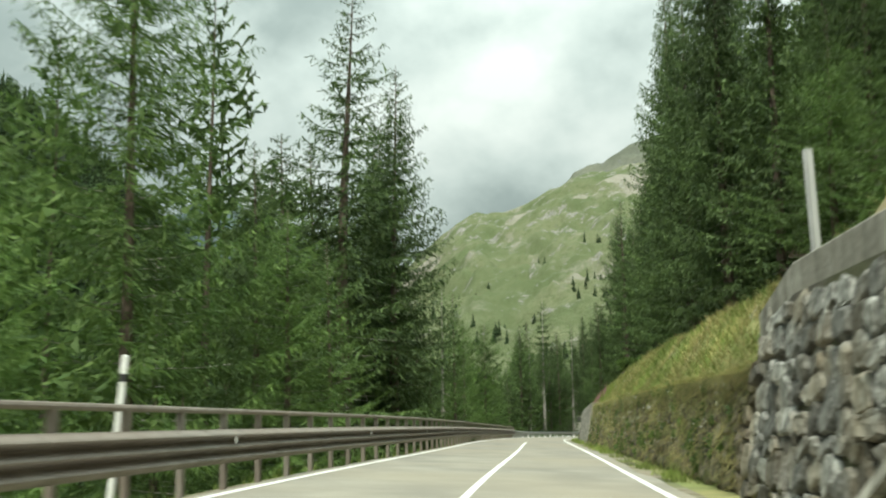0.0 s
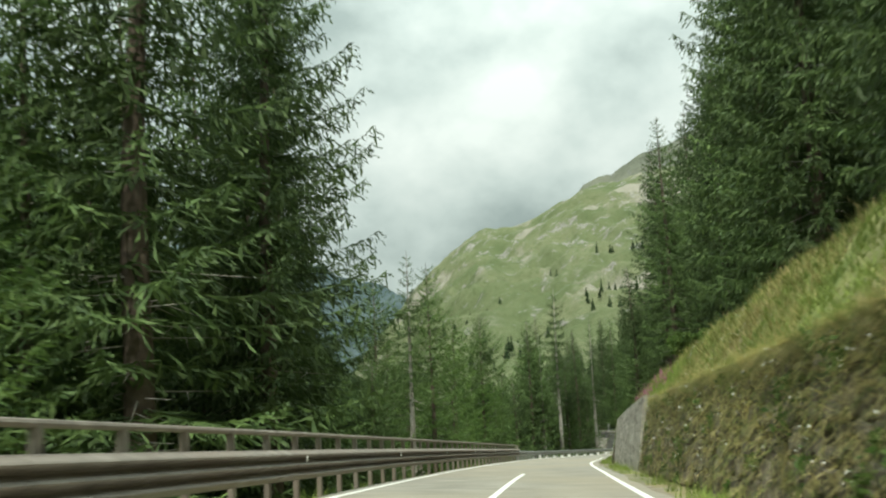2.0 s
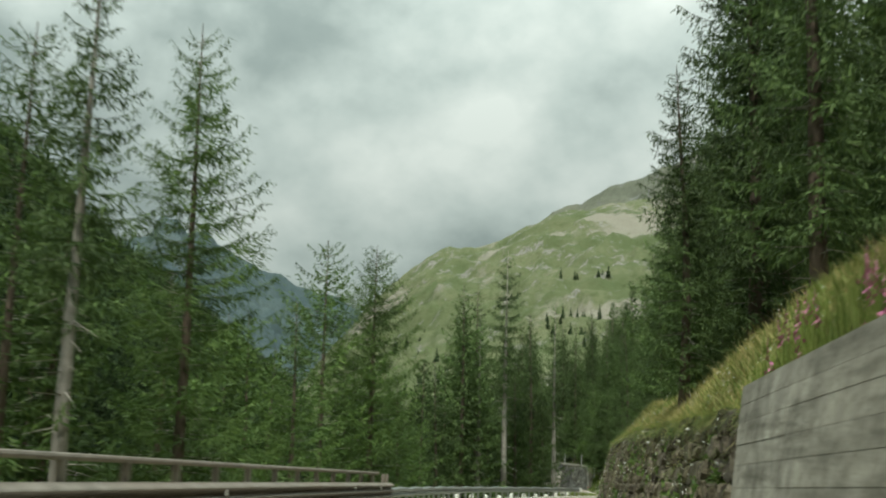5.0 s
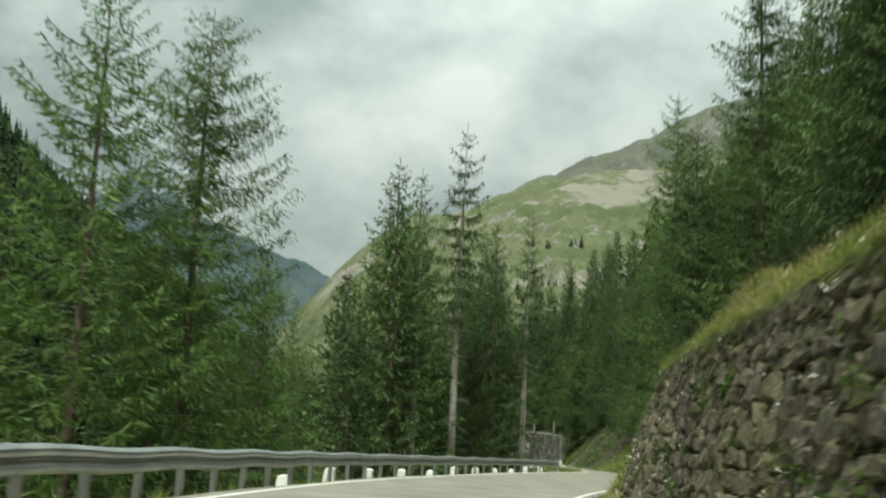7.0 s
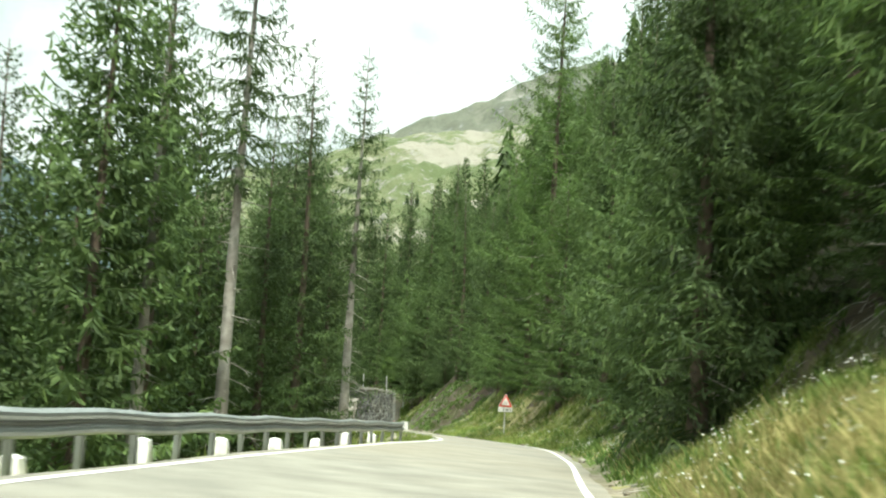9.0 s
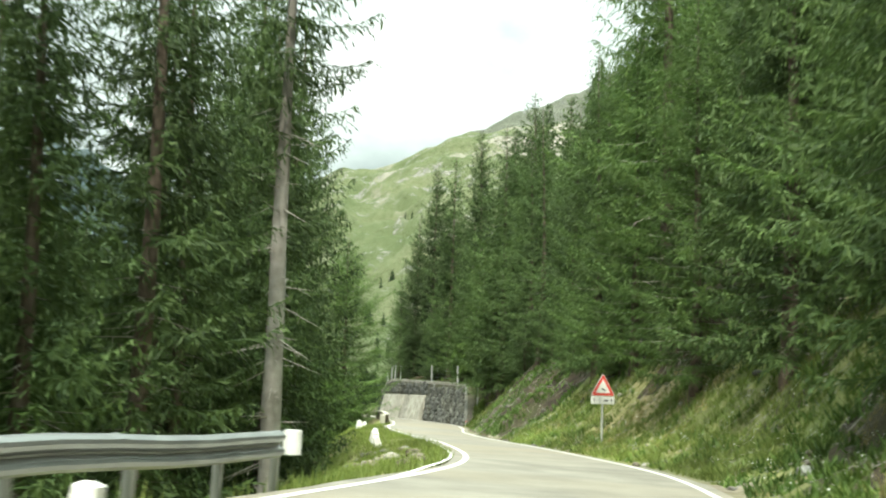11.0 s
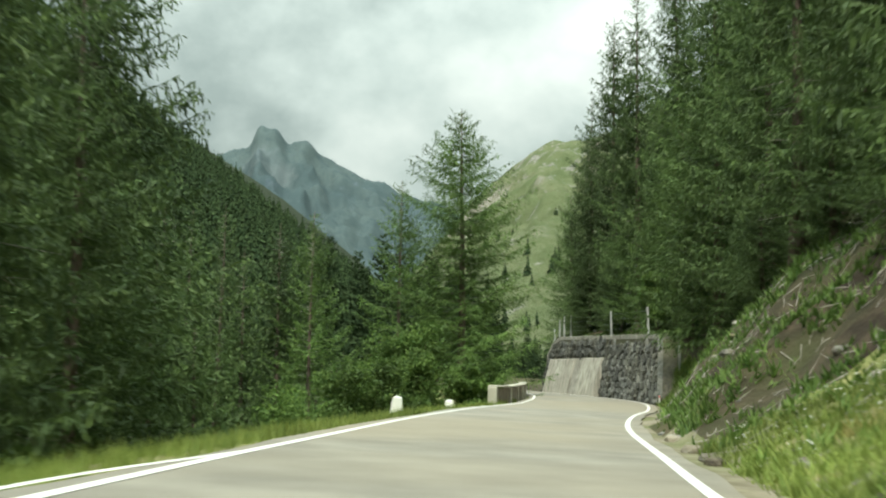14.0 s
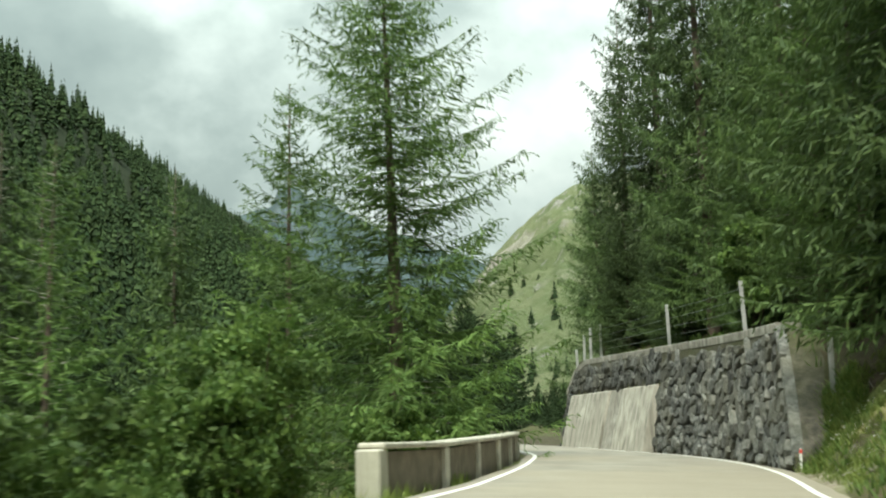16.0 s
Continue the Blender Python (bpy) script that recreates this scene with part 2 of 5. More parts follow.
M_GALV = mat("galvanised_posts", (0.36, 0.37, 0.36), (0.52, 0.53, 0.52), 2, 0.5, 0.1)
M_STEEL = mat("galvanised_steel", (0.27, 0.285, 0.28), (0.42, 0.435, 0.42), 2, 0.42, 0.1)
M_STEEL.node_tree.nodes["Principled BSDF"].inputs["Metallic"].default_value = 0.75
M_RUST = mat("weathered_steel", (0.15, 0.13, 0.108), (0.25, 0.222, 0.188), 2.5, 0.6, 0.2, c3=(0.19, 0.155, 0.125))
M_BARK = mat("bark", (0.075, 0.058, 0.045), (0.19, 0.15, 0.12), 3, 1.0, 0.6)
M_PALE = mat("pale_bark", (0.25, 0.235, 0.21), (0.42, 0.4, 0.365), 3, 1.0, 0.4, c3=(0.18, 0.162, 0.14))
M_DEAD = mat("dead_wood", (0.24, 0.225, 0.195), (0.4, 0.375, 0.335), 3, 1.0, 0.2)
M_SPRUCE = leaf_mat("spruce_needles", (0.046, 0.08, 0.026), (0.104, 0.158, 0.048), through_light=0.25)
M_LARCH = leaf_mat("larch_needles", (0.058, 0.108, 0.027), (0.118, 0.182, 0.047), through_light=0.3)
# darker copy of the spruce green, with the shade of the slope put in
M_SHADED_SPRUCE = leaf_mat("far_woods", (0.02, 0.035, 0.016), (0.044, 0.066, 0.028), 0.4, 0.22, 0.1, 0.03)
M_LEAF = leaf_mat("bush_leaves", (0.05, 0.098, 0.022), (0.125, 0.19, 0.045), 0.35)
M_GRASS = leaf_mat("green_grass", (0.115, 0.17, 0.036), (0.235, 0.285, 0.075), 0.3)
M_DRYGRASS = leaf_mat("dry_grass", (0.29, 0.265, 0.1), (0.5, 0.43, 0.2), 0.3)
M_PETAL = mat("white_petals", (0.7, 0.7, 0.66), (0.85, 0.85, 0.8), 8, 0.8, 0)
M_PINK = mat("pink_petals", (0.38, 0.11, 0.23), (0.52, 0.19, 0.33), 8, 0.8, 0)
M_MEADOW = mountain_mat("mountain_slope", (0.1, 0.126, 0.058), (0.155, 0.168, 0.092), (0.165, 0.165, 0.145), (0.285, 0.275, 0.245), (0.265, 0.25, 0.205), 0.035, (-0.055, 0.012))
# far peaks: the blue-grey of distance haze is mixed into the rock colours
M_HAZY_ROCK = mountain_mat("hazy_far_rock", (0.055, 0.08, 0.086), (0.085, 0.112, 0.112), (0.06, 0.084, 0.1), (0.095, 0.122, 0.138), (0.12, 0.145, 0.152), 0.012, (-0.06, -0.05))
M_CREST = mountain_mat("grey_crest", (0.1, 0.11, 0.085), (0.15, 0.155, 0.12), (0.1, 0.105, 0.1), (0.2, 0.2, 0.19), (0.22, 0.215, 0.19), 0.02, (-0.03, -0.01))
M_WHITE = mat("white_paint", (0.66, 0.66, 0.62), (0.82, 0.82, 0.79), 4, 0.7, 0.1)
M_RED = mat("red_paint", (0.6, 0.05, 0.035), (0.68, 0.075, 0.05), 4, 0.5, 0)
M_BLACK = mat("black_paint", (0.02, 0.02, 0.02), (0.035, 0.035, 0.035), 4, 0.6, 0)


# ---- helpers of this scene ----
def mesh_ob(name, verts, faces, material, parent=None, label="", smooth=False):
    me = bpy.data.meshes.new(name)
    me.from_pydata([tuple(v) for v in verts], [], [tuple(q) for q in faces])
    for m in (material if isinstance(material, (list, tuple)) else [material]):
        me.materials.append(m)
    if smooth:
        me.polygons.foreach_set("use_smooth", [True] * len(me.polygons))
    ob = new(name, me)
    if parent:
        ob.parent = parent
    if label:
        ob["label"] = label
    return ob


def soup(name, V, F, material, parent=None, label=""):
    """One mesh from arrays of corners (n, 3) and of triangles (m, 3)."""
    me = bpy.data.meshes.new(name)
    V, F = np.asarray(V, np.float32), np.asarray(F, np.int32)
    k = F.shape[1]
    me.vertices.add(len(V))
    me.vertices.foreach_set("co", V.ravel())
    me.loops.add(F.size)
    me.loops.foreach_set("vertex_index", F.ravel())
    me.polygons.add(len(F))
    me.polygons.foreach_set("loop_start", np.arange(0, F.size, k, dtype=np.int32))
    me.update(calc_edges=True)
    me.materials.append(material)
    ob = new(name, me)
    if parent:
        ob.parent = parent
    if label:
        ob["label"] = label
    return ob


def grid_faces(rows, cols, flip=False):
    i = np.arange((rows - 1) * cols).reshape(rows - 1, cols)[:, :-1].ravel()
    q = np.stack([i, i + 1, i + cols + 1, i + cols], 1)
    return q[:, ::-1] if flip else q


def box_part(name, size, material, parent, m=None, label="", bevel=0.01):
    """A bevelled box of that size, its middle at the pose m in its parent."""
    bm = bmesh.new()
    bmesh.ops.create_cube(bm, size=1.0)
    bmesh.ops.scale(bm, vec=size, verts=bm.verts)
    if bevel:
        bmesh.ops.bevel(bm, geom=bm.edges[:], offset=min(bevel, min(size) * 0.3), segments=1, affect="EDGES")
    return bm_part(name, bm, material, parent, m, label)


def bm_part(name, bm, material, parent, m=None, label=""):
    me = bpy.data.meshes.new(name)
    bm.to_mesh(me)
    bm.free()
    me.materials.append(material)
    ob = new(name, me)
    ob.parent = parent
    if m is not None:
        ob.matrix_basis = m
    if label:
        ob["label"] = label
    return ob


def sweep(name, line, profile, material, parent=None, label="", closed=True):
    """A profile (sideways, up) drawn along a line of points; sideways is to the right of the way."""
    V = []
    line = [Vector(p) for p in line]
    for i, p in enumerate(line):
        d = (line[min(i + 1, len(line) - 1)] - line[max(i - 1, 0)])
        side = Vector((d.y, -d.x, 0)).normalized()
        for a, b in profile:
            V.append(p + side * a + Vector((0, 0, b)))
    n = len(profile)
    F = []
    for i in range(len(line) - 1):
        for k in range(n if closed else n - 1):
            F.append((i * n + k, i * n + (k + 1) % n, (i + 1) * n + (k + 1) % n, (i + 1) * n + k))
    if closed:
        F += [tuple(range(n))[::-1], tuple((len(line) - 1) * n + k for k in range(n))]
    return mesh_ob(name, V, F, material, parent, label)


def smooth_table(ys, xs):
    """A smooth curve through a few stations along the road."""
    ys, xs = np.array(ys, float), np.array(xs, float)
    m = np.gradient(xs, ys)

    def at(y):
        y = np.asarray(y, float)
        i = np.clip(np.searchsorted(ys, y) - 1, 0, len(ys) - 2)
        h = ys[i + 1] - ys[i]
        t = np.clip((y - ys[i]) / h, -2, 2)
        out = (2 * t**3 - 3 * t**2 + 1) * xs[i] + (t**3 - 2 * t**2 + t) * h * m[i] + (3 * t**2 - 2 * t**3) * xs[i + 1] + (t**3 - t**2) * h * m[i + 1]
        lo, hi = xs[0] + (y - ys[0]) * m[0], xs[-1] + (y - ys[-1]) * m[-1]
        return np.where(y < ys[0], lo, np.where(y > ys[-1], hi, out))
    return at


STATIONS = [-40, 0, 15, 40, 70, 100, 125, 150, 167, 188, 205, 222, 243, 258, 272, 285, 300, 310, 320, 334, 345, 380]
left_line = smooth_table(STATIONS, [-8.5, -5.0, -3.6, -1.0, 1.5, 4.5, 7.6, 11.2, 15.6, 22.0, 27.5, 29.3, 29.5, 29.7, 30.5, 31.9, 32.7, 32.4, 30.6, 26.8, 23.6, 12.0])
right_line = smooth_table(STATIONS, [-0.3, 1.9, 2.9, 4.8, 7.2, 10.0, 13.5, 17.1, 22.0, 28.4, 32.5, 33.9, 34.7, 35.3, 36.6, 38.4, 39.4, 38.4, 36.3, 33.2, 30.2, 19.0])


def shoulder(y):
    return np.interp(y, [-40, 196, 208, 278, 288, 380], [1.0, 1.0, 3.0, 3.0, 1.3, 1.3])


def road_z(x, y):
    y = np.asarray(y, float)
    k = (1.87237525e-07, -9.35108832e-05, -1.26899769e-02, 7.99465884e-01)
    yc = np.clip(y, -40, 264.0)
    z = np.polyval(k, yc) + (y - yc) * -0.023 + 0.015 * np.clip(y - 287, 0, 200) - 1.0
    mid = (left_line(y) + right_line(y)) / 2 + 1.4
    return z - 0.04 * np.clip(x - mid, -7, 6)


def fbm(x, y, scale, octaves=4, seed=0.0):
    out = np.zeros(np.shape(x))
    for o in range(octaves):
        f = 2.0**o / scale
        a, b = x * f + 17.3 * o + seed, y * f - 9.1 * o + seed * 1.7
        out += 0.5**o * (np.sin(a + 1.7 * np.sin(b * 0.7 + seed)) * np.cos(b * 1.1 + 1.3 * np.sin(a * 0.6)))
    return out


def step(a, b, x):
    t = np.clip((x - a) / (b - a), 0, 1)
    return t * t * (3 - 2 * t)


def wall_height(y):
    """How high the retaining walls on the mountain side hold the bank."""
    y = np.asarray(y, float)
    h = np.interp(y, [-40, 15.5, 17.5, 30, 74, 97, 112, 126, 144, 150], [3.5, 3.5, 2.3, 2.4, 2.7, 2.4, 2.9, 3.45, 3.6, 0.0])
    c = np.interp(y, [296.2, 301, 334, 340], [0.0, 4.35, 5.1, 0.0])
    return np.where(y < 200, h, c)


def wall_foot(y):
    return np.where(np.asarray(y) < 200, 1.35, 0.65)


def ground_z(x, y):
    """The land: a shelf for the road, a bank that climbs on its right, a drop into the valley on its left and the far valley side."""
    x, y = np.asarray(x, float), np.asarray(y, float)
    ycl = np.clip(y, -40, 380)
    l, r = left_line(ycl), right_line(ycl)
    sh = shoulder(y)
    zr = road_z(np.clip(x, l - 1, r + 1), np.clip(y, -40, 420))
    u = l - sh - x
    verge = np.clip(l - 0.5 - x, 0, sh) * -0.14
    down = -0.68 * np.minimum(u, 26) - 0.15 * np.clip(u - 26, 0, 20)
    far = 0.78 * np.clip(u - 46, 0, 460) + 0.2 * np.clip(u - 506, 0, 900)
    left = np.where(u > 0, down + far + 0.04 * np.clip(u, 0, 40) * fbm(x, y, 9.0), 0) + np.where(x < l - 0.5, verge, 0)
    left = left + 32 * step(220, 310, u) * (1 - step(1000, 1150, y))
    wh, foot = wall_height(y), wall_foot(y)
    tail = step(144, 147.5, y) * (y < 200)
    rise = np.maximum(wh - 0.12, 0) * step(foot + 0.5 - 0.9 * tail, foot + 1.3 + 0.9 * tail, x - r)
    v = x - r - (0.9 + (foot + 0.3) * np.clip(wh / 2.2, 0, 1)) - 1.1 * np.clip(y - 336, 0, 400)
    vv = np.clip(v, 0, 420)
    gentle = 1.0 - 0.55 * step(149, 151, y) + 0.55 * step(249, 259, y)
    slope = gentle * np.minimum(vv, 2.5) + 1.05 * np.clip(vv - 2.5, 0, 420) - 0.0011 * vv**2
    first = 1.3 - 0.45 * step(104, 120, y) + 0.55 * step(141, 147, y) * (1 - step(153, 160, y))
    ledge = first * np.minimum(vv, 1.8) + 0.35 * np.clip(vv - 1.8, 0, 5) + 0.98 * np.clip(vv - 6.8, 0, 420) - 0.0009 * vv**2
    on_ledge = 1 - step(164, 173, y)
    knoll = 0.9 * np.exp(-(((y - 181) / 4.5) ** 2)) * np.clip(vv, 0, 1.6)
    bank = on_ledge * ledge + (1 - on_ledge) * slope + knoll
    shelf = step(297, 301, y) * (1 - step(336, 342, y))
    bank = (1 - shelf) * bank + shelf * (0.3 * np.minimum(vv, 5) + 1.0 * np.clip(vv - 5, 0, 420) - 0.0009 * vv**2)
    bumps = np.clip(v, 0, 9) * 0.07 * fbm(x, y, 3.2, 4, 3.0) + 0.16 * np.clip(v, 0, 1.2) * fbm(x, y, 1.3, 2, 8.0) * ((y > 150) & (y < 300)) + 0.3 * np.clip(v, 0, 1.4) * fbm(x, y, 2.4, 3, 12.0) * step(249, 257, y) * (1 - step(293, 297, y))
    return zr - 0.06 + left + rise + np.where(v > 0, bank + bumps, 0)


def spread(*stretches):
    return np.unique(np.concatenate([np.arange(a, b, s) for a, b, s in stretches]))


# ---- the land ----
gy = spread((-160, -40, 12), (-40, 141, 1.0), (141, 152, 0.4), (152, 300, 0.7), (300, 345, 1.0), (345, 700, 10), (700, 4200, 100))
gd = spread((-3500, -300, 100), (-300, -60, 8), (-60, -10, 2.0), (-10, 14, 0.45), (14, 40, 1.5), (40, 120, 6), (120, 400, 20), (400, 3500, 100))
D, Y = np.meshgrid(gd, gy)
X = (left_line(np.clip(Y, -40, 380)) + right_line(np.clip(Y, -40, 380))) / 2 + D
Z = ground_z(X, Y)
ground = mesh_ob("ground", np.stack([X, Y, Z], -1).reshape(-1, 3), grid_faces(len(gy), len(gd)), [M_SOIL, M_BANK, M_EARTH, M_SHADED_FLOOR, M_HUMUS], smooth=True)
tagged(ground, "steep mossy forest floor with grassy banks along the road", "ground", kind="structure")
# what grows where: grass on the banks and verges, bare earth by the asphalt
fx, fy = ((A[:-1, :-1] + A[1:, 1:]) / 2 for A in (X, Y))
dl, dr = left_line(np.clip(fy, -40, 380)) - fx, fx - right_line(np.clip(fy, -40, 380))
patch = fbm(fx, fy, 2.5, 3, 5.0)
kind = np.zeros(fx.shape, int)
kind[((dl > 0.3) & (dl < 5 + 1.5 * patch)) | ((dr > 0.8) & (dr < np.where(fy < 166, np.where(fy < 148, 5.2, 3.9), np.where(fy < 204, 1.4, np.where((fy > 249) & (fy < 290), -2.0, np.where(fy > 297, 0.5, 6.2)))) + 1.6 * patch))] = 1
kind[((dl > -1) & (dl < 0.6 + 0.5 * patch)) | ((dr > -1) & (dr < 1.0 + 0.5 * patch)) | ((dr > 1) & (dr < 9) & (patch > np.where((fy > 246) & (fy < 290), 1.1, 0.8)))] = 2
kind[(fy > 14) & (dr > np.where(fy < 164, 4.6, 1.2)) & (dr < 22) & (kind != 1)] = 4
kind[(fy > 286) & (fy < 400) & (dr > np.where(fy < 298, 3.6, 1.6)) & (dr < 22)] = 4
kind[(fy > 400) | (fy < -40)] = 0
# distant slopes get the floor colour that carries the shade of the trees
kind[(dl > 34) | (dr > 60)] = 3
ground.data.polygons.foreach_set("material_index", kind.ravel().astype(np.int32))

ry = np.arange(-40, 372, 1.0)
ro = np.linspace(0, 1, 9)
lx, rx_ = left_line(ry) - 0.35 - 0.1 * fbm(ry, ry * 0, 3.0), right_line(ry) + 0.4 + 0.08 * fbm(ry, ry * 0 + 4, 2.0)
X = lx[:, None] + (rx_ - lx)[:, None] * ro
road = mesh_ob("road", np.stack([X, np.repeat(ry[:, None], 9, 1), road_z(X, ry[:, None])], -1).reshape(-1, 3), grid_faces(len(ry), 9), M_ASPHALT, smooth=True)
tagged(road, "worn pale grey asphalt mountain road", "road", kind="structure")


def stripe(name, xs, ys, w, label):
    V = []
    xs, ys = np.asarray(xs), np.asarray(ys)
    dx = np.gradient(xs, ys)
    n = np.sqrt(1 + dx**2)
    for x, y, sx, k in zip(xs, ys, dx, n):
        for o in (-w / 2, w / 2):
            px, py = x + o / k, y - o * sx / k
            V.append((px, py, float(road_z(px, py)) + 0.007))
    ob = mesh_ob(name, V, grid_faces(len(ys), 2), M_PAINT)
    return tagged(ob, label, "road marking", kind="structure")


ly = np.arange(-40, 330, 0.8)
stripe("edge_line", left_line(ly), ly, 0.15, "solid white painted edge line along the drop")
stripe("edge_line", right_line(ly), ly, 0.15, "solid white painted edge line along the bank")
dy = np.arange(196, 242, 1.0)
stripe("edge_line", left_line(dy) - 0.42 * step(196, 204, dy) * (1 - step(236, 242, dy)), dy, 0.1, "faded second white edge line")
cy = np.arange(-10, 72, 1.0)
stripe("centre_line", 0.5 * (left_line(cy) + right_line(cy)) + 0.12, cy, 0.13, "solid white painted centre line")


# ---- mountains ----
def mountain(name, az, el, dist, near, material, label, rough):
    """A range whose crest stands at the given bearings and heights of sight, dist metres off."""
    na, nt = 300, 100
    a = np.radians(np.linspace(az[0], az[-1], na))
    e = np.tan(np.radians(smooth_table(az, el)(np.degrees(a))))
    t = np.linspace(0, 1.25, nt)
    R = near + (dist - near) * t
    A, T = np.meshgrid(a, t)
    E = np.meshgrid(e, t)[0]
    X, Y = 15 + R[:, None] * np.sin(A), 60 + R[:, None] * np.cos(A)
    top = E * dist
    prof = np.where(T < 1, T**1.15, 1 - (T - 1) * 0.6)
    ribs = np.abs(fbm(X + 0.4 * Y, Y * 0.35, dist * 0.017, 6, 2.0))
    crest = 0.3 + 0.7 * np.clip(np.abs(1 - T) * 6, 0, 1)
    Z = -30 + (top + 30) * prof - rough * ribs * np.clip(T * 1.6, 0, 1) * crest + rough * 0.35 * fbm(X, Y, dist * 0.012, 4, 5.0) * np.clip(T * 2, 0, 1) * crest
    ob = mesh_ob(name, np.stack([X, Y, Z], -1).reshape(-1, 3), grid_faces(nt, na), material, smooth=True)
    tagged(ob, label, "mountain", kind="structure")
    return np.stack([X, Y, Z], -1), T


meadow_land, meadow_rise = mountain("mountain", [-6, -2.7, -1.0, 1.4, 2.3, 3.5, 6.2, 7.0, 9, 12.3, 16, 25, 50], [3.0, 7.0, 8.6, 10.15, 10.1, 10.4, 11.7, 11.95, 12.3, 12.7, 13.4, 13.6, 9], 1900, 520, M_MEADOW,
         "green alpine mountain with pale scree and rock bands", 17)
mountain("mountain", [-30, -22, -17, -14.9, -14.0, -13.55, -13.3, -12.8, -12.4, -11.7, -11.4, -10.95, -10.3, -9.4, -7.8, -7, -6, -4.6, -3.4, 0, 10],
         [8, 8.5, 8.9, 9.6, 10.0, 10.25, 10.85, 11.05, 10.95, 10.3, 10.45, 10.55, 9.8, 9.42, 8.7, 8.45, 8.0, 7.55, 7.1, 6.5, 5], 3000, 1500, M_HAZY_ROCK,
         "dark rocky mountain peaks with blue-grey haze put into their colour", 40)
mountain("mountain", [4, 5.5, 6.4, 7.0, 8, 9, 10.5, 12.3, 14, 16, 25, 50], [8.0, 10.6, 11.8, 12.25, 12.5, 13.05, 13.5, 14.25, 15.2, 15.9, 16.5, 10], 2500, 1400, M_CREST,
         "grey rocky mountain crest behind the green slope", 30)


# ---- walls that hold the mountain side ----
def wall_core(name, y0, y1, height, label, material, batter=0.16, depth=1.25, stepy=1.0, back=0.0):
    """The body of a retaining wall: its face leans back by batter, its joints show between the stones set before it."""
    ys = np.append(np.arange(y0, y1, stepy), y1)
    V = []
    for y in ys:
        x, h = float(right_line(y) + wall_foot(y)) + back, float(height(y))
        z = float(road_z(x, y))
        for k in range(5):
            V.append((x + batter * h * k / 4, y, z - 0.4 + (h + 0.4) * k / 4))
        V.append((x + batter * h + depth, y, z + h))
        V.append((x + batter * h + depth, y, z - 0.4))
    F = list(grid_faces(len(ys), 7)) + [tuple(range(7)), tuple(range(len(ys) * 7 - 1, len(ys) * 7 - 8, -1))]
    ob = mesh_ob(name, V, F, material)
    return tagged(ob, label, "retaining wall", kind="structure")


wall_entry = wall_core("wall_rubble_near", -12, 16.4, wall_height, "grey rubble stone retaining wall with a concrete cap", M_MORTAR)
wall_mossy = wall_core("wall_overgrown", 16.6, 74, lambda y: wall_height(y) - 0.25, "overgrown mossy rubble retaining wall", M_MORTAR, 0.22)
wall_board = wall_core("wall_concrete", 74.2, 97, wall_height, "board-marked grey concrete retaining wall", M_CONCRETE, 0.14)
wall_lichen = wall_core("wall_lichened", 97.2, 147.5, lambda y: wall_height(y) - 0.2, "brown lichened rubble retaining wall under grass", M_MORTAR, 0.26)
wall_bend = wall_core("wall_bend", 296.6, 336, lambda y: wall_height(y), "tall dark grey rubble retaining wall at the bend", M_MORTAR, 0.15)


def cap_run(parent, y0, y1, height, batter, tall, over=0.06, depth=0.75, material=None):
    """Cap slabs along the top of a wall, one by one."""
    y, k = y0, 0
    while y < y1 - 0.2:
        e = min(y + 2.4, y1)
        V = []
        for yy in (y, e - 0.015):
            x, h = float(right_line(yy) + wall_foot(yy)), float(height(yy))
            z = float(road_z(x, yy)) + h
            a, b = x + batter * h - over, x + batter * h + depth
            V += [(a, yy, z - tall), (a, yy, z + 0.03), (a + 0.03, yy, z + 0.06), (b, yy, z + 0.06), (b, yy, z - tall)]
        F = [(0, 1, 6, 5), (1, 2, 7, 6), (2, 3, 8, 7), (3, 4, 9, 8), (4, 0, 5, 9), (4, 3, 2, 1, 0), (5, 6, 7, 8, 9)]
        mesh_ob("cap_slab", V, F, material or M_CONCRETE, parent)
        y, k = e, k + 1


cap_run(wall_entry, -12.05, 16.45, wall_height, 0.16, 0.5)
cap_run(wall_bend, 301.0, 336.05, wall_height, 0.15, 0.24, 0.05)

# board-marked pours of the concrete wall: bays with drawn-back joints
rng = random.Random(3)
LIFTS = (0.0, 0.11, 0.21, 0.33, 0.43, 0.54, 0.64, 0.73, 0.83, 0.91, 1.0)
y = 74.25
while y < 96.8:
    e = min(y + rng.uniform(2.9, 3.7), 96.95)
    for b0, b1 in zip(LIFTS, LIFTS[1:]):
        V = []
        out = rng.uniform(0.04, 0.05)
        for yy in (y + 0.001, e - 0.001):
            x, h = float(right_line(yy) + wall_foot(yy)), float(wall_height(yy))
            z = float(road_z(x, yy))
            for q in (b0 + 0.0008, b1 - 0.0008):
                q2 = q + rng.uniform(-0.0002, 0.0002)
                V += [(x + 0.14 * h * q - out, yy, z + h * q2 - (0.2 if q < 0.02 else 0)), (x + 0.14 * h * q + 0.05, yy, z + h * q2 - (0.2 if q < 0.02 else 0))]
        mesh_ob("concrete_panel", V, [(0, 2, 6, 4), (2, 3, 7, 6), (1, 5, 7, 3), (0, 4, 5, 1), (0, 1, 3, 2), (4, 6, 7, 5)], M_BOARD, wall_board)
    y = e

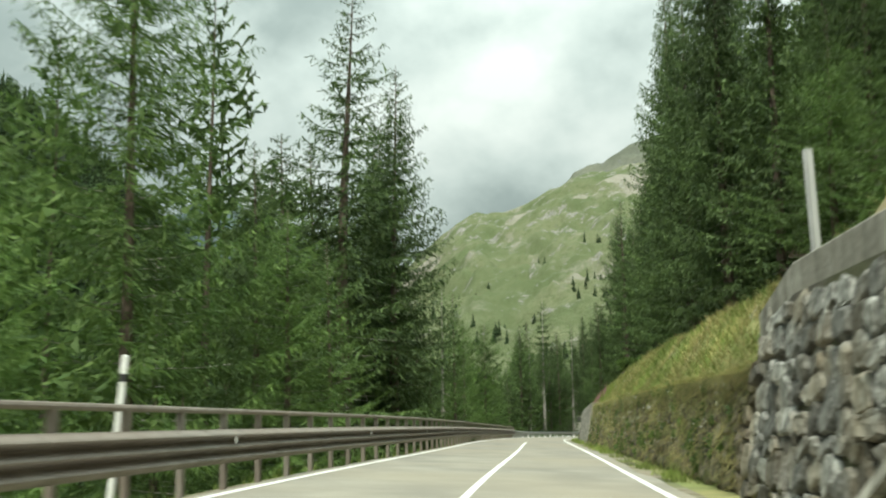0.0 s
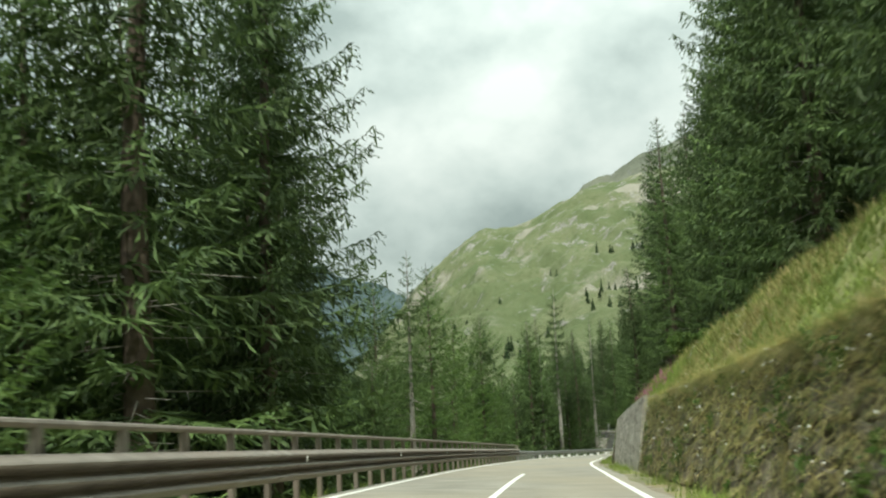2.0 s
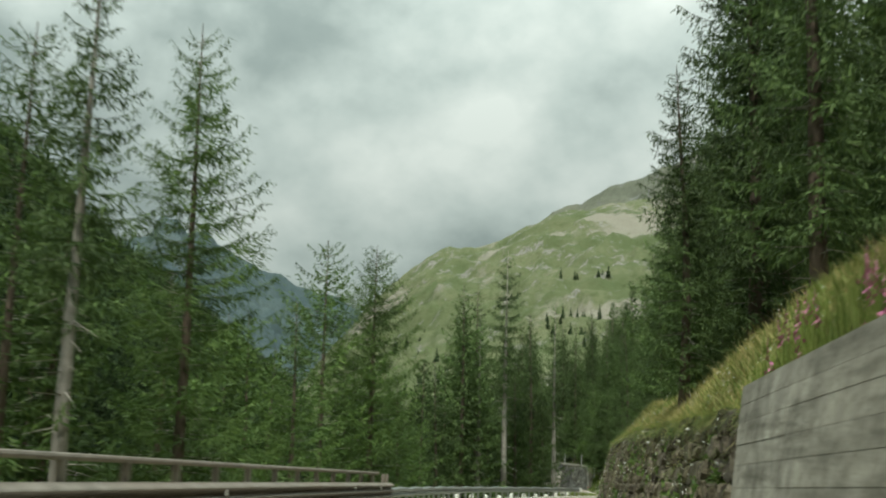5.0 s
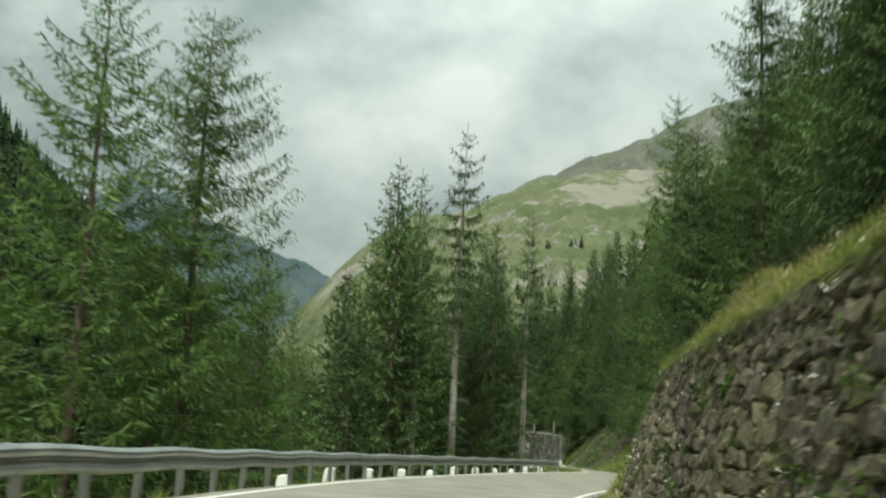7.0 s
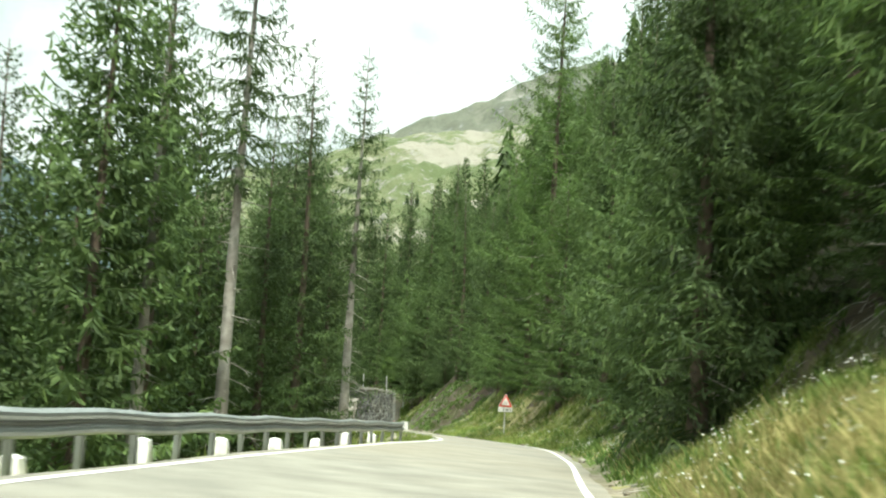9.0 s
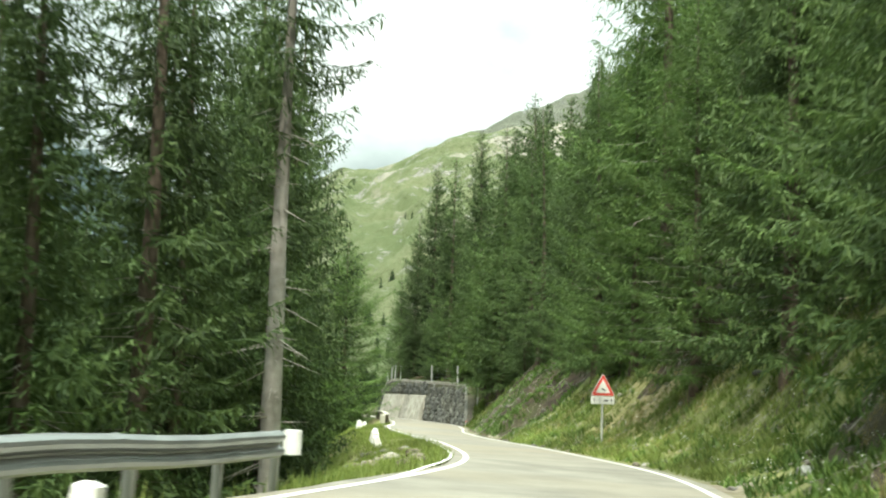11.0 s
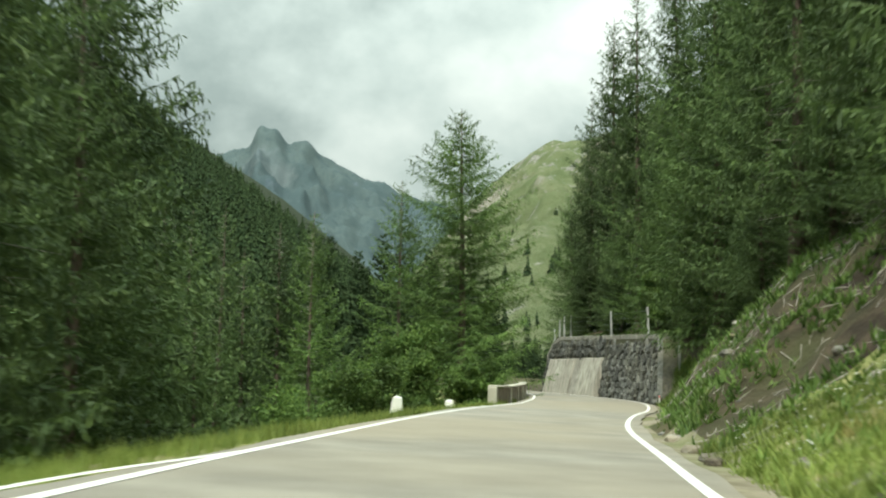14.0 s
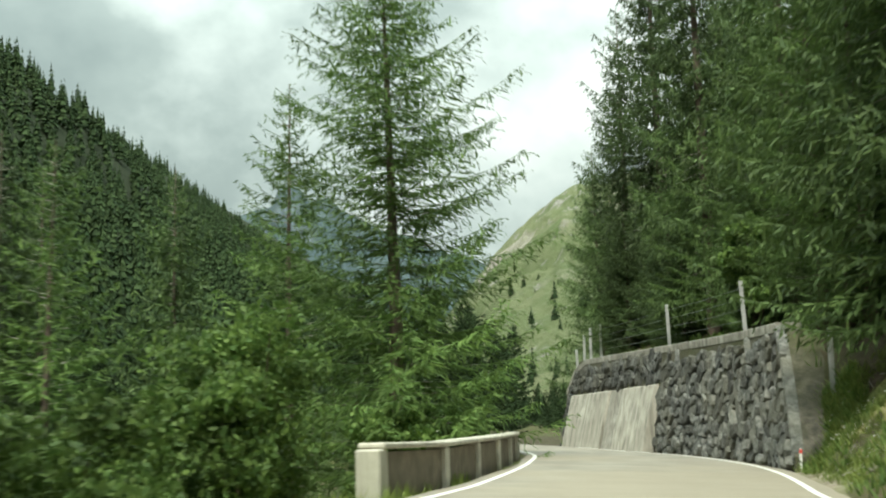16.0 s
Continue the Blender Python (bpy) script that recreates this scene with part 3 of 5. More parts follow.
# sloping concrete facings before the wall at the bend, with a drawn-back strip between them
for y0, y1, back, cover in ((317.0, 322.6, 0.0, M_PALECONC), (322.604, 325.4, 0.12, M_CONCRETE), (325.404, 334.2, 0.0, M_PALECONC)):
    V = []
    for yy in np.linspace(y0, y1, 7):
        x = float(right_line(yy) + wall_foot(yy)) + back
        z = float(road_z(x, yy))
        V += [(x - 0.55, yy, z - 0.3), (x + 0.27, yy, z + 3.0), (x + 0.36, yy, z + 3.06), (x + 0.8, yy, z + 3.06), (x + 0.6, yy, z - 0.3)]
    mesh_ob("concrete_facing", V, list(grid_faces(7, 5)) + [(0, 1, 2, 3, 4), (34, 33, 32, 31, 30)], cover, wall_bend, "pale streaked concrete facing slab")

# the slanting near end of that wall is edged with stone
V = []
for yy in np.linspace(296.7, 300.95, 7):
    h = float(wall_height(yy))
    x = float(right_line(yy) + wall_foot(yy)) + 0.15 * h
    z = float(road_z(x, yy)) + h
    V += [(x - 0.1, yy, z - 0.1), (x - 0.06, yy, z + 0.04), (x + 0.24, yy, z + 0.05), (x + 0.24, yy, z - 0.1)]
mesh_ob("end_coping", V, list(grid_faces(7, 4)) + [(3, 2, 1, 0), (24, 25, 26, 27)] + [(4 * k + 3, 4 * k, 4 * k + 4, 4 * k + 7) for k in range(6)], M_SLATE, wall_bend, "dark grey stone edge on the slanting wall end")

# ramp at the end of the first wall: a rubble flank under a sloping coping
def ramp_piece(name, over, low, high, material, label):
    V = []
    for yy in np.linspace(2.6, 9.0, 9):
        hh = 0.1 + (9.0 - yy) * 0.41
        x = float(right_line(yy)) + 0.95
        z = float(road_z(x, yy))
        lo = z - 0.3 if low is None else z + hh + low
        V += [(x - over, yy, lo), (x - over + 0.05, yy, z + hh + high), (x + 0.62, yy, z + hh + high), (x + 0.62, yy, lo)]
    return mesh_ob(name, V, list(grid_faces(9, 4)) + [(3, 2, 1, 0), (32, 33, 34, 35)] + [(4 * k + 3, 4 * k, 4 * k + 4, 4 * k + 7) for k in range(8)], material, wall_entry, label)


ramp_piece("ramp_flank", 0.0, None, -0.02, M_MORTAR, "rubble flank under the ramp")
ramp_piece("ramp_coping", 0.07, -0.02, 0.16, M_PALECONC, "sloping pale concrete coping")


# ---- guard rails ----
def rail_points(y0, y1, off, gap=1.0):
    ys = np.append(np.arange(y0, y1, gap), y1)
    xs = left_line(ys) + off
    return [(float(x), float(y), float(road_z(x, y))) for x, y in zip(xs, ys)]


def guard_rail(y0, y1, label):
    """Weathered three-wave barrier with posts and a round handrail above."""
    t = new("guard_rail", None)
    wave = []
    for k in range(25):
        q = k / 24
        wave.append((0.075 * math.cos(q * 3 * 6.2832 + math.pi) + 0.02, 0.88 - 0.54 * q))
    prof = wave + [(a - 0.012, b) for a, b in wave[::-1]]
    y = y0
    while y < y1 - 0.5:
        e = min(y + 4.2, y1)
        sweep("beam", rail_points(y, e - 0.01, -0.5, 1.05), prof, M_RUST, t)
        y = e
    tube = [(-0.16 + 0.055 * math.cos(a), 1.17 + 0.045 * math.sin(a)) for a in np.linspace(0, 6.2832, 9)[:-1]]
    sweep("handrail", rail_points(y0, y1 - 2.0, -0.5, 1.0), tube, M_RUST, t)
    for x, y, z in rail_points(y0 + 0.6, y1 - 0.2, -0.66, 2.1):
        sy = (float(left_line(y + 0.5)) - float(left_line(y - 0.5)))
        box_part("post", (0.1, 0.12, 1.75), M_RUST, t, pose(x, y, z + 0.275, 0, 0, -math.degrees(math.atan(sy))))
    for x, y, z in rail_points(y0 + 2.5, y1 - 3, -0.43, 12.6):
        box_part("reflector", (0.03, 0.05, 0.1), M_WHITE, t, pose(x + 0.03, y, z + 0.71), "white reflector")
    return tagged(t, label, "guard rail")


def crash_barrier(y0, y1, label):
    """Galvanised two-wave barrier on short posts."""
    t = new("crash_barrier", None)
    wave = [(a * 1.3, b - 0.09) for a, b in ((-0.05, 0.8), (0.0, 0.79), (0.04, 0.75), (0.045, 0.71), (0.03, 0.67), (-0.03, 0.63), (-0.03, 0.61), (0.03, 0.57), (0.045, 0.53), (0.04, 0.49), (0.0, 0.46), (-0.05, 0.45))]
    prof = wave + [(a - 0.012, b) for a, b in wave[::-1]]
    y, rr = y0, random.Random(5)
    while y < y1 - 0.5:
        e = min(y + 4.0, y1)
        pts = rail_points(y, e + 0.12, -0.55, 1.0)
        pts = [(a, b, c + 0.02 * math.sin(b * 1.3) + (0.012 if i == len(pts) - 1 else 0)) for i, (a, b, c) in enumerate(pts)]
        sweep("beam", pts, prof, M_STEEL, t)
        y = e
    for x, y, z in rail_points(y0 + 0.5, y1 - 0.3, -0.66, 2.0):
        box_part("post", (0.1, 0.13, 1.3), M_STEEL, t, pose(x, y, z + 0.0, rr.uniform(-2, 2), rr.uniform(-2, 2), -12))
    x, y, z = rail_points(y1, y1 + 0.1, -0.5)[0]
    bm = bmesh.new()
    bmesh.ops.create_cone(bm, cap_ends=True, segments=14, radius1=0.13, radius2=0.13, depth=0.33)
    bm_part("end_terminal", bm, M_WHITE, t, pose(x - 0.05, y + 0.1, z + 0.58), "rounded white end terminal")
    return tagged(t, label, "crash barrier")


guard_rail(-12, 124, "weathered brown steel guard rail with round handrail above the drop")
crash_barrier(122.5, 195, "galvanised steel crash barrier along the outer curve")


def kerb_stone(x, y, h, w, tilt=(0, 0), turn=0, sunk=0.1, label="whitewashed tapered kerb stone on the grass verge", group="kerb stones"):
    """A whitewashed, tapered guard stone with a worn round top."""
    bm = bmesh.new()
    bmesh.ops.create_cube(bm, size=1.0)
    bmesh.ops.subdivide_edges(bm, edges=bm.edges[:], cuts=2, use_grid_fill=True)
    for v in bm.verts:
        q = v.co.z + 0.5
        s = 1.0 - 0.3 * q
        v.co.x *= s * w * (1 - 0.15 * (abs(v.co.y) * 2) ** 2)
        v.co.y *= s * w * 0.72
        v.co.z = (q * (h + sunk)) - sunk - (0.04 if q > 0.9 and (abs(v.co.x) > w * 0.3 or abs(v.co.y) > w * 0.2) else 0)
        v.co += Vector(noise.noise_vector(v.co * 4 + Vector((x, y, 0)))) * 0.02
    bmesh.ops.bevel(bm, geom=bm.edges[:], offset=0.008, segments=1, affect="EDGES")
    t = new("kerb_stone", None)
    t.matrix_basis = pose(x, y, float(ground_z(x, y)), tilt[0], tilt[1], turn)
    bm_part("stone_body", bm, M_WHITE, t)
    return tagged(t, label, "kerb stone", group)


kerb_stone(26.95, 226.0, 0.5, 0.36, (4, -17), 8, label="leaning whitewashed tapered kerb stone on the grass verge")
kerb_stone(27.0, 229.6, 0.58, 0.42, (2, 3), -5)
kerb_stone(27.15, 233.6, 0.58, 0.42, (0, 5), 4)
kerb_stone(27.4, 237.3, 0.58, 0.4, (-2, 6), 0)
kerb_stone(27.9, 267.7, 0.72, 0.5, (2, 4), 6)
kerb_stone(28.9, 279.5, 0.5, 0.52, (0, -2), -8, label="low greyish tapered kerb stone beside the parapet")
for k, y in enumerate((146, 150.5, 155, 159.5, 164, 168.5, 173, 177.5, 182, 186.5, 191)):
    kerb_stone(float(left_line(y)) - 1.05, y, 0.3 + 0.05 * (k * 7 % 4), 0.42, ((k * 37) % 7 - 3, (k * 53) % 9 - 4), -15, 0.2, "whitewashed kerb stone behind the crash barrier")
for k, (x, y) in enumerate(((19.0, 352.5), (17.3, 357.5), (11.5, 375.0), (10.6, 377.6), (9.8, 380.2), (9.0, 382.8))):
    kerb_stone(x, y, 0.72, 0.5, (0, 2), 30, 0.3, "distant whitewashed kerb stone beyond the bend")


# ---- parapets ----
def parapet(pts, label, h=0.78):
    """Old concrete parapet: square piers, rough plastered panels and a rounded coping."""
    t = new("parapet", None)
    pts = [Vector((x, y, float(road_z(x, y)) - 0.02)) for x, y in pts]
    for i, p in enumerate(pts):
        q = pts[min(i + 1, len(pts) - 1)] - pts[max(i - 1, 0)]
        a = math.degrees(math.atan2(-q.x, q.y))
        w = 0.46 if i in (0, len(pts) - 1) else 0.34
        box_part("pier", (0.44, w, h + 0.3), M_PIER, t, Matrix.Translation(p + Vector((0, 0, (h - 0.3) / 2))) @ pose(0, 0, 0, 0, 0, a), bevel=0.03)
    for a, b in zip(pts, pts[1:]):
        d, m = b - a, (a + b) / 2
        rz = math.degrees(math.atan2(-d.x, d.y))
        rx = math.degrees(math.atan2(d.z, d.xy.length))
        box_part("panel", (0.24, d.length - 0.3, h + 0.2), M_PANEL, t, Matrix.Translation(m + Vector((0.0, 0, (h - 0.3) / 2))) @ pose(0, 0, 0, rx, 0, rz), "rough brownish plastered panel")
        box_part("coping", (0.5, d.length - 0.012, 0.11), M_PIER, t, Matrix.Translation(m + Vector((0, 0, h + 0.055))) @ pose(0, 0, 0, rx, 0, rz), "weathered rounded coping", 0.045)
    return tagged(t, label, "parapet")


py = np.array([283.2, 287.4, 291.6, 295.8, 300.0, 304.2, 308.4])
parapet([(float(left_line(y)) - 0.75 - (0.25 if y < 286 else 0), float(y)) for y in py], "weathered pale concrete parapet on the outer edge of the bend")
py = np.array([330.0, 333.5, 337.0, 340.5, 344.0, 347.5])
parapet([(float(left_line(y)) - 0.8, float(y)) for y in py], "distant pale concrete parapet beyond the bend")


# ---- posts, sign, markers ----
def fence_post(x, y, z, h, lean=(0, 0), label="grey steel snow-fence post on the wall", steel=None):
    t = new("fence_post", None)
    bm = bmesh.new()
    V = [(-0.06, -0.05), (0.06, -0.05), (0.06, -0.038), (0.008, -0.038), (0.008, 0.038), (0.06, 0.038), (0.06, 0.05), (-0.06, 0.05), (-0.06, 0.038), (-0.008, 0.038), (-0.008, -0.038), (-0.06, -0.038)]
    lo, hi = [bm.verts.new((a, b, -0.3)) for a, b in V], [bm.verts.new((a, b, h)) for a, b in V]
    for i in range(12):
        bm.faces.new((lo[i], lo[(i + 1) % 12], hi[(i + 1) % 12], hi[i]))
    bm.faces.new(hi)
    t.matrix_basis = pose(x, y, z, lean[0], lean[1], 20)
    bm_part("steel_section", bm, steel or M_GALV, t)
    return tagged(t, label, "fence post", "snow-fence posts")


fence_post(5.43, 15.3, float(road_z(4.5, 15.3)) + 3.55, 2.0, (0, -2), "tall grey steel post above the rubble wall")
posts = []
for k, y in enumerate((307.2, 317.5, 330.6, 333.0, 334.4, 335.4)):
    h = float(wall_height(y))
    x = float(right_line(y)) + 0.65 + 0.15 * h + 0.5
    z = float(road_z(x, y)) + h
    fence_post(x, y, z, 2.05, (0, (k * 31) % 5 - 2))
    posts.append(Vector((x, y, z)))
# posts under the trees: the dark steel colour stands in for their shade
for x, y, h in ((39.9, 321.2, 2.1), (41.6, 312.5, 2.3), (43.4, 304.0, 2.6)):
    fence_post(x, y, float(ground_z(x, y)), h, (0, -1), "steel post behind the wall, coloured dark for the shade of the trees", M_RUST)
fence_post(41.6, 298.2, float(ground_z(41.6, 298.2)) - 0.3, 2.2, (0, 1), "grey steel post standing on the grassy bank")
net = new("wire_fence", None)
for k in range(5):
    for a, b in zip(posts, posts[1:]):
        o = Vector((0.05, 0, 0.2 + 0.4 * k))
        sweep("wire", [a + o, (a + b) / 2 + o - Vector((0, 0, 0.03)), b + o], [(-0.004, -0.004), (0.004, -0.004), (0, 0.005)], M_STEEL, net)
tagged(net, "thin steel wires of the snow fence strung between posts", "wire fence")


def plate(outline, y0, y1):
    bm = bmesh.new()
    a = [bm.verts.new((x, y0, z)) for x, z in outline]
    b = [bm.verts.new((x, y1, z)) for x, z in outline]
    bm.faces.new(a)
    bm.faces.new(b[::-1])
    n = len(a)
    for i in range(n):
        bm.faces.new((a[i], b[i], b[(i + 1) % n], a[(i + 1) % n]))
    bmesh.ops.recalc_face_normals(bm, faces=bm.faces[:])
    return bm


def triangle(side, r, n=5):
    """A triangle, point up, with rounded corners; its middle at 0, 0."""
    out = []
    c = side / math.sqrt(3) - 2 * r
    for k in range(3):
        a = math.radians(90 + 120 * k)
        for i in range(n):
            b = a + math.radians(-60 + 120 * i / (n - 1))
            out.append((c * math.cos(a) + r * math.cos(b), c * math.sin(a) + r * math.sin(b)))
    return out


def warning_sign(x, y, z_base, z_tri):
    """Red-rimmed warning triangle with a small plate under it on a steel pole."""
    t = new("warning_sign", None)
    t.matrix_basis = pose(x, y, 0, 0, 0, 4)
    bm = bmesh.new()
    bmesh.ops.create_cone(bm, cap_ends=True, segments=12, radius1=0.04, radius2=0.04, depth=z_tri + 0.5 - z_base + 0.4)
    bm_part("pole", bm, M_GALV, t, pose(0, 0.05, (z_tri + 0.5 + z_base - 0.4) / 2), "grey steel pole")
    tri = bm_part("triangle_plate", plate(triangle(1.06, 0.05), -0.012, 0.012), M_WHITE, t, pose(0, 0, z_tri), "white-edged warning triangle")
    bm_part("red_rim", plate(triangle(1.0, 0.045), -0.017, -0.012), M_RED, tri, None, "red rim")
    bm_part("white_field", plate(triangle(0.64, 0.012), -0.022, -0.017), M_WHITE, tri, None, "white field")
    bm_part("pictogram", plate([(-0.07, 0.03), (0.0, 0.0), (0.12, -0.07), (0.1, -0.1), (-0.02, -0.055), (-0.06, -0.02)], -0.026, -0.022), M_BLACK, tri, None, "plain black pictogram bar")
    low = box_part("lower_plate", (1.0, 0.024, 0.31), M_WHITE, t, pose(0, 0, z_tri - 0.48), "white supplementary plate", 0.008)
    for dx in (-0.37, 0.37):
        bm_part("arrow", plate([(dx - 0.014, -0.07), (dx + 0.014, -0.07), (dx + 0.014, 0.03), (dx + 0.04, 0.03), (dx, 0.085), (dx - 0.04, 0.03), (dx - 0.014, 0.03)], -0.017, -0.013), M_BLACK, low, None, "black arrow")
    txt = bpy.data.curves.new("digit", "FONT")
    txt.body, txt.size, txt.extrude, txt.align_x = "2", 0.2, 0.002, "CENTER"
    txt.materials.append(M_BLACK)
    d = new("digit", txt)
    d.parent, d.matrix_basis = low, pose(-0.12, -0.016, -0.07, 90, 0, 0)
    box_part("lettering_bar", (0.17, 0.004, 0.06), M_BLACK, low, pose(0.14, -0.015, -0.01), "", 0)
    return tagged(t, "red-rimmed triangular warning sign on a grey pole", "road sign")


warning_sign(35.95, 224.7, float(ground_z(35.95, 224.7)), -3.1)


def delineator(x, y, h, lean, label):
    t = new("delineator", None)
    t.matrix_basis = pose(x, y, float(ground_z(x, y)), lean[0], lean[1], 0)
    box_part("post_body", (0.09, 0.05, h + 0.4), M_WHITE, t, pose(0, 0, h / 2 - 0.2), bevel=0.015)
    box_part("dark_band", (0.094, 0.054, 0.12), M_BLACK, t, pose(0, 0, h - 0.3), "dark reflector band", 0.01)
    return tagged(t, label, "delineator")


delineator(-4.95, 12.3, 1.72 - float(ground_z(-4.95, 12.3)), (0, 5), "tall white marker post behind the guard rail")
marker = new("delineator", None)
marker.matrix_basis = pose(float(right_line(9.5)) + 0.75, 9.5, float(ground_z(float(right_line(9.5)) + 0.75, 9.5)), 0, -3, 0)
box_part("post_body", (0.07, 0.05, 0.62), M_WHITE, marker, pose(0, 0, 0.11), bevel=0.015)
box_part("red_band", (0.074, 0.054, 0.13), M_RED, marker, pose(0, 0, 0.34), "red reflector band", 0.01)
tagged(marker, "short white marker post with a red band beside the wall", "delineator")
x, y = float(right_line(296.0)) + 0.75, 296.0
copy_thing(marker, pose(x, y, float(ground_z(x, y)) + 0.25, 0, 2, 0))["label"] = "short white marker post with a red band at the wall end"


# ---- trees ----
def conifer(seed, height, bare, width, kind, lod, open_=1.0):
    """Trunk, crown and dead limbs of a conifer: whorls of drooping limbs hung with many small sprays. lod 0 is the finest."""
    rng = random.Random(seed)
    TV, TF, CV, DV, DF = [], [], [], [], []
    bx, by = rng.uniform(-0.2, 0.2), rng.uniform(-0.2, 0.2)
    spruce = kind == "spruce"

    def axis(z):
        s = max(z, 0) / height
        return bx * math.sin(3.5 * s), by * math.sin(4.5 * s)
    r0 = 0.0105 * height + 0.05
    n = (8, 7, 5, 4)[lod]
    rings = (16, 12, 7, 4)[lod]
    for i in range(rings):
        z = height * i / (rings - 1) - (1.5 if i == 0 else 0)
        r = max(0.015, r0 * (1 - 0.97 * i / (rings - 1))) * (1.4 if i == 0 else 1)
        ax = axis(z)
        for k in range(n):
            q = r * rng.uniform(0.9, 1.1)
            TV.append((ax[0] + q * math.cos(6.2832 * k / n), ax[1] + q * math.sin(6.2832 * k / n), z))
    for i in range(rings - 1):
        for k in range(n):
            TF.append((i * n + k, i * n + (k + 1) % n, (i + 1) * n + (k + 1) % n, (i + 1) * n + k))

    def spray(p, d, ln, w):
        d = d.normalized()
        s = d.cross(Vector((rng.uniform(-1, 1), rng.uniform(-1, 1), rng.uniform(-0.2, 1)))).normalized() * w * 1.25
        ln = ln * 0.8 if lod > 1 or ln < 0.55 else 0.33 + 0.3 * ln
        CV.extend((p - d * ln * 0.1, p + d * ln * rng.uniform(0.5, 0.75) + s, p + d * ln - s * rng.uniform(0.2, 0.9)))

    def feather(p, d, ln, w):
        """A side twig with shorter hanging sprays along it."""
        d = d.normalized()
        for k in range(4):
            q = p + d * ln * (0.04 + 0.22 * k + rng.uniform(0, 0.1))
            fall = rng.uniform(-0.9, -0.3) if k % 2 else rng.uniform(-0.35, 0.1)
            spray(q, d * 0.8 + Vector((rng.uniform(-0.35, 0.35), rng.uniform(-0.35, 0.35), fall)), ln * rng.uniform(0.3, 0.5), w * 0.55)

    def twig(p, q, r):
        i = len(DV)
        d = (q - p).normalized()
        s = d.cross(Vector((0.3, 0.2, 1))).normalized() * r
        t = d.cross(s).normalized() * r
        DV.extend([p + s, p - s * 0.5 + t, p - s * 0.5 - t, q])
        DF.extend([(i, i + 1, i + 3), (i + 1, i + 2, i + 3), (i + 2, i, i + 3)])
    gap = (0.23, 0.27, 0.6, 1.0)[lod] * (1 if spruce else 0.85)
    side_twig = feather if lod == 0 else spray
    fat = (0.62, 0.8, 2.0, 3.2)[lod] * (1 if spruce or lod > 1 else 0.8)
    z = bare * height
    while z < height * 0.985:
        s = (z - bare * height) / (height * (1 - bare))
        taper = (1 - s) ** (0.74 if spruce else 0.66)
        reach = width * taper * min(1.0, 0.65 + 2.5 * s) * rng.uniform(0.78, 1.12) + 0.1
        small = min(1.0, 0.22 + reach / 2.0)
        cnt = round((rng.randint(5, 7) if spruce else rng.randint(5, 6)) / open_**0.5)
        a0 = rng.uniform(0, 6.28)
        for b in range(cnt):
            a = a0 + 6.2832 * b / cnt + rng.uniform(-0.35, 0.35)
            ln = reach * (rng.uniform(0.6, 1.1) if spruce else rng.uniform(0.45, 1.2))
            out = Vector((math.cos(a), math.sin(a), 0))
            side = Vector((-out.y, out.x, 0))
            ax = axis(z)
            p0 = Vector((ax[0], ax[1], z + rng.uniform(-0.2, 0.2)))
            droop = (-0.42 if spruce else -0.18) * (1 - s) + (0.3 if spruce else 0.35) * s
            lift = 0.3 if spruce else 0.26
            steps = max(2, int(ln / gap))
            prev = p0
            for i in range(1, steps + 1):
                q = i / steps
                p = p0 + out * ln * q + Vector((0, 0, ln * (droop * q + lift * q**3))) + side * ln * 0.05 * math.sin(3 * q + a)
                d = p - prev
                wid = small * (0.42 * (1.15 - q) * min(ln, 2.6) + 0.2) if spruce else small * (0.46 * (1.2 - q) * min(ln, 2.6) + 0.16)
                if q > (0.1 if spruce else 0.2):
                    for sg in (-1, 1):
                        dd = side * sg * rng.uniform(0.4, 1.0) + out * rng.uniform(0.3, 1.0) + Vector((0, 0, rng.uniform(-1.0, -0.05) if spruce else rng.uniform(-0.6, 0.1)))
                        side_twig(p, dd, wid * rng.uniform(0.7, 1.3), (0.4 + 0.6 * small) * fat * (rng.uniform(0.06, 0.11) if spruce else rng.uniform(0.05, 0.085)))
                    drop = small * (rng.uniform(0.3, 0.75) if spruce else rng.uniform(0.25, 0.65))
                    spray(p + side * rng.uniform(-0.2, 0.2), Vector((rng.uniform(-.35, .35), rng.uniform(-.35, .35), -1)), drop * (1, 1.1, 1.2, 1.1)[lod], (0.4 + 0.6 * small) * fat * 0.075)
                spray(prev, d, d.length * 1.5 + 0.06, small * fat * (0.065 if spruce else 0.05))
                if lod < 2:
                    pp = prev + d * 0.5
                    if lod == 0:
                        for sg in (-1, 1):
                            spray(pp, side * sg * rng.uniform(0.5, 1.0) + out * rng.uniform(0.1, 0.9) + Vector((0, 0, rng.uniform(-0.7, 0.0))), wid * rng.uniform(0.5, 1.1), fat * rng.uniform(0.05, 0.09))
                    spray(pp, side * rng.choice((-1, 1)) + out * 0.6 + Vector((0, 0, rng.uniform(-0.9, -0.1))), wid * rng.uniform(0.4, 0.9), fat * 0.075)
                    if i == 1 or not spruce and q < 0.5 and i % 2:
                        twig(prev, p + d, 0.022 * (1.2 - q))
                prev = p
        z += rng.uniform(0.5, 0.78) * (0.65 + 0.35 * (1 - s)) * (1.0 if spruce else 1.1) * open_ * (1, 1.0, 1.2, 1.7)[lod]
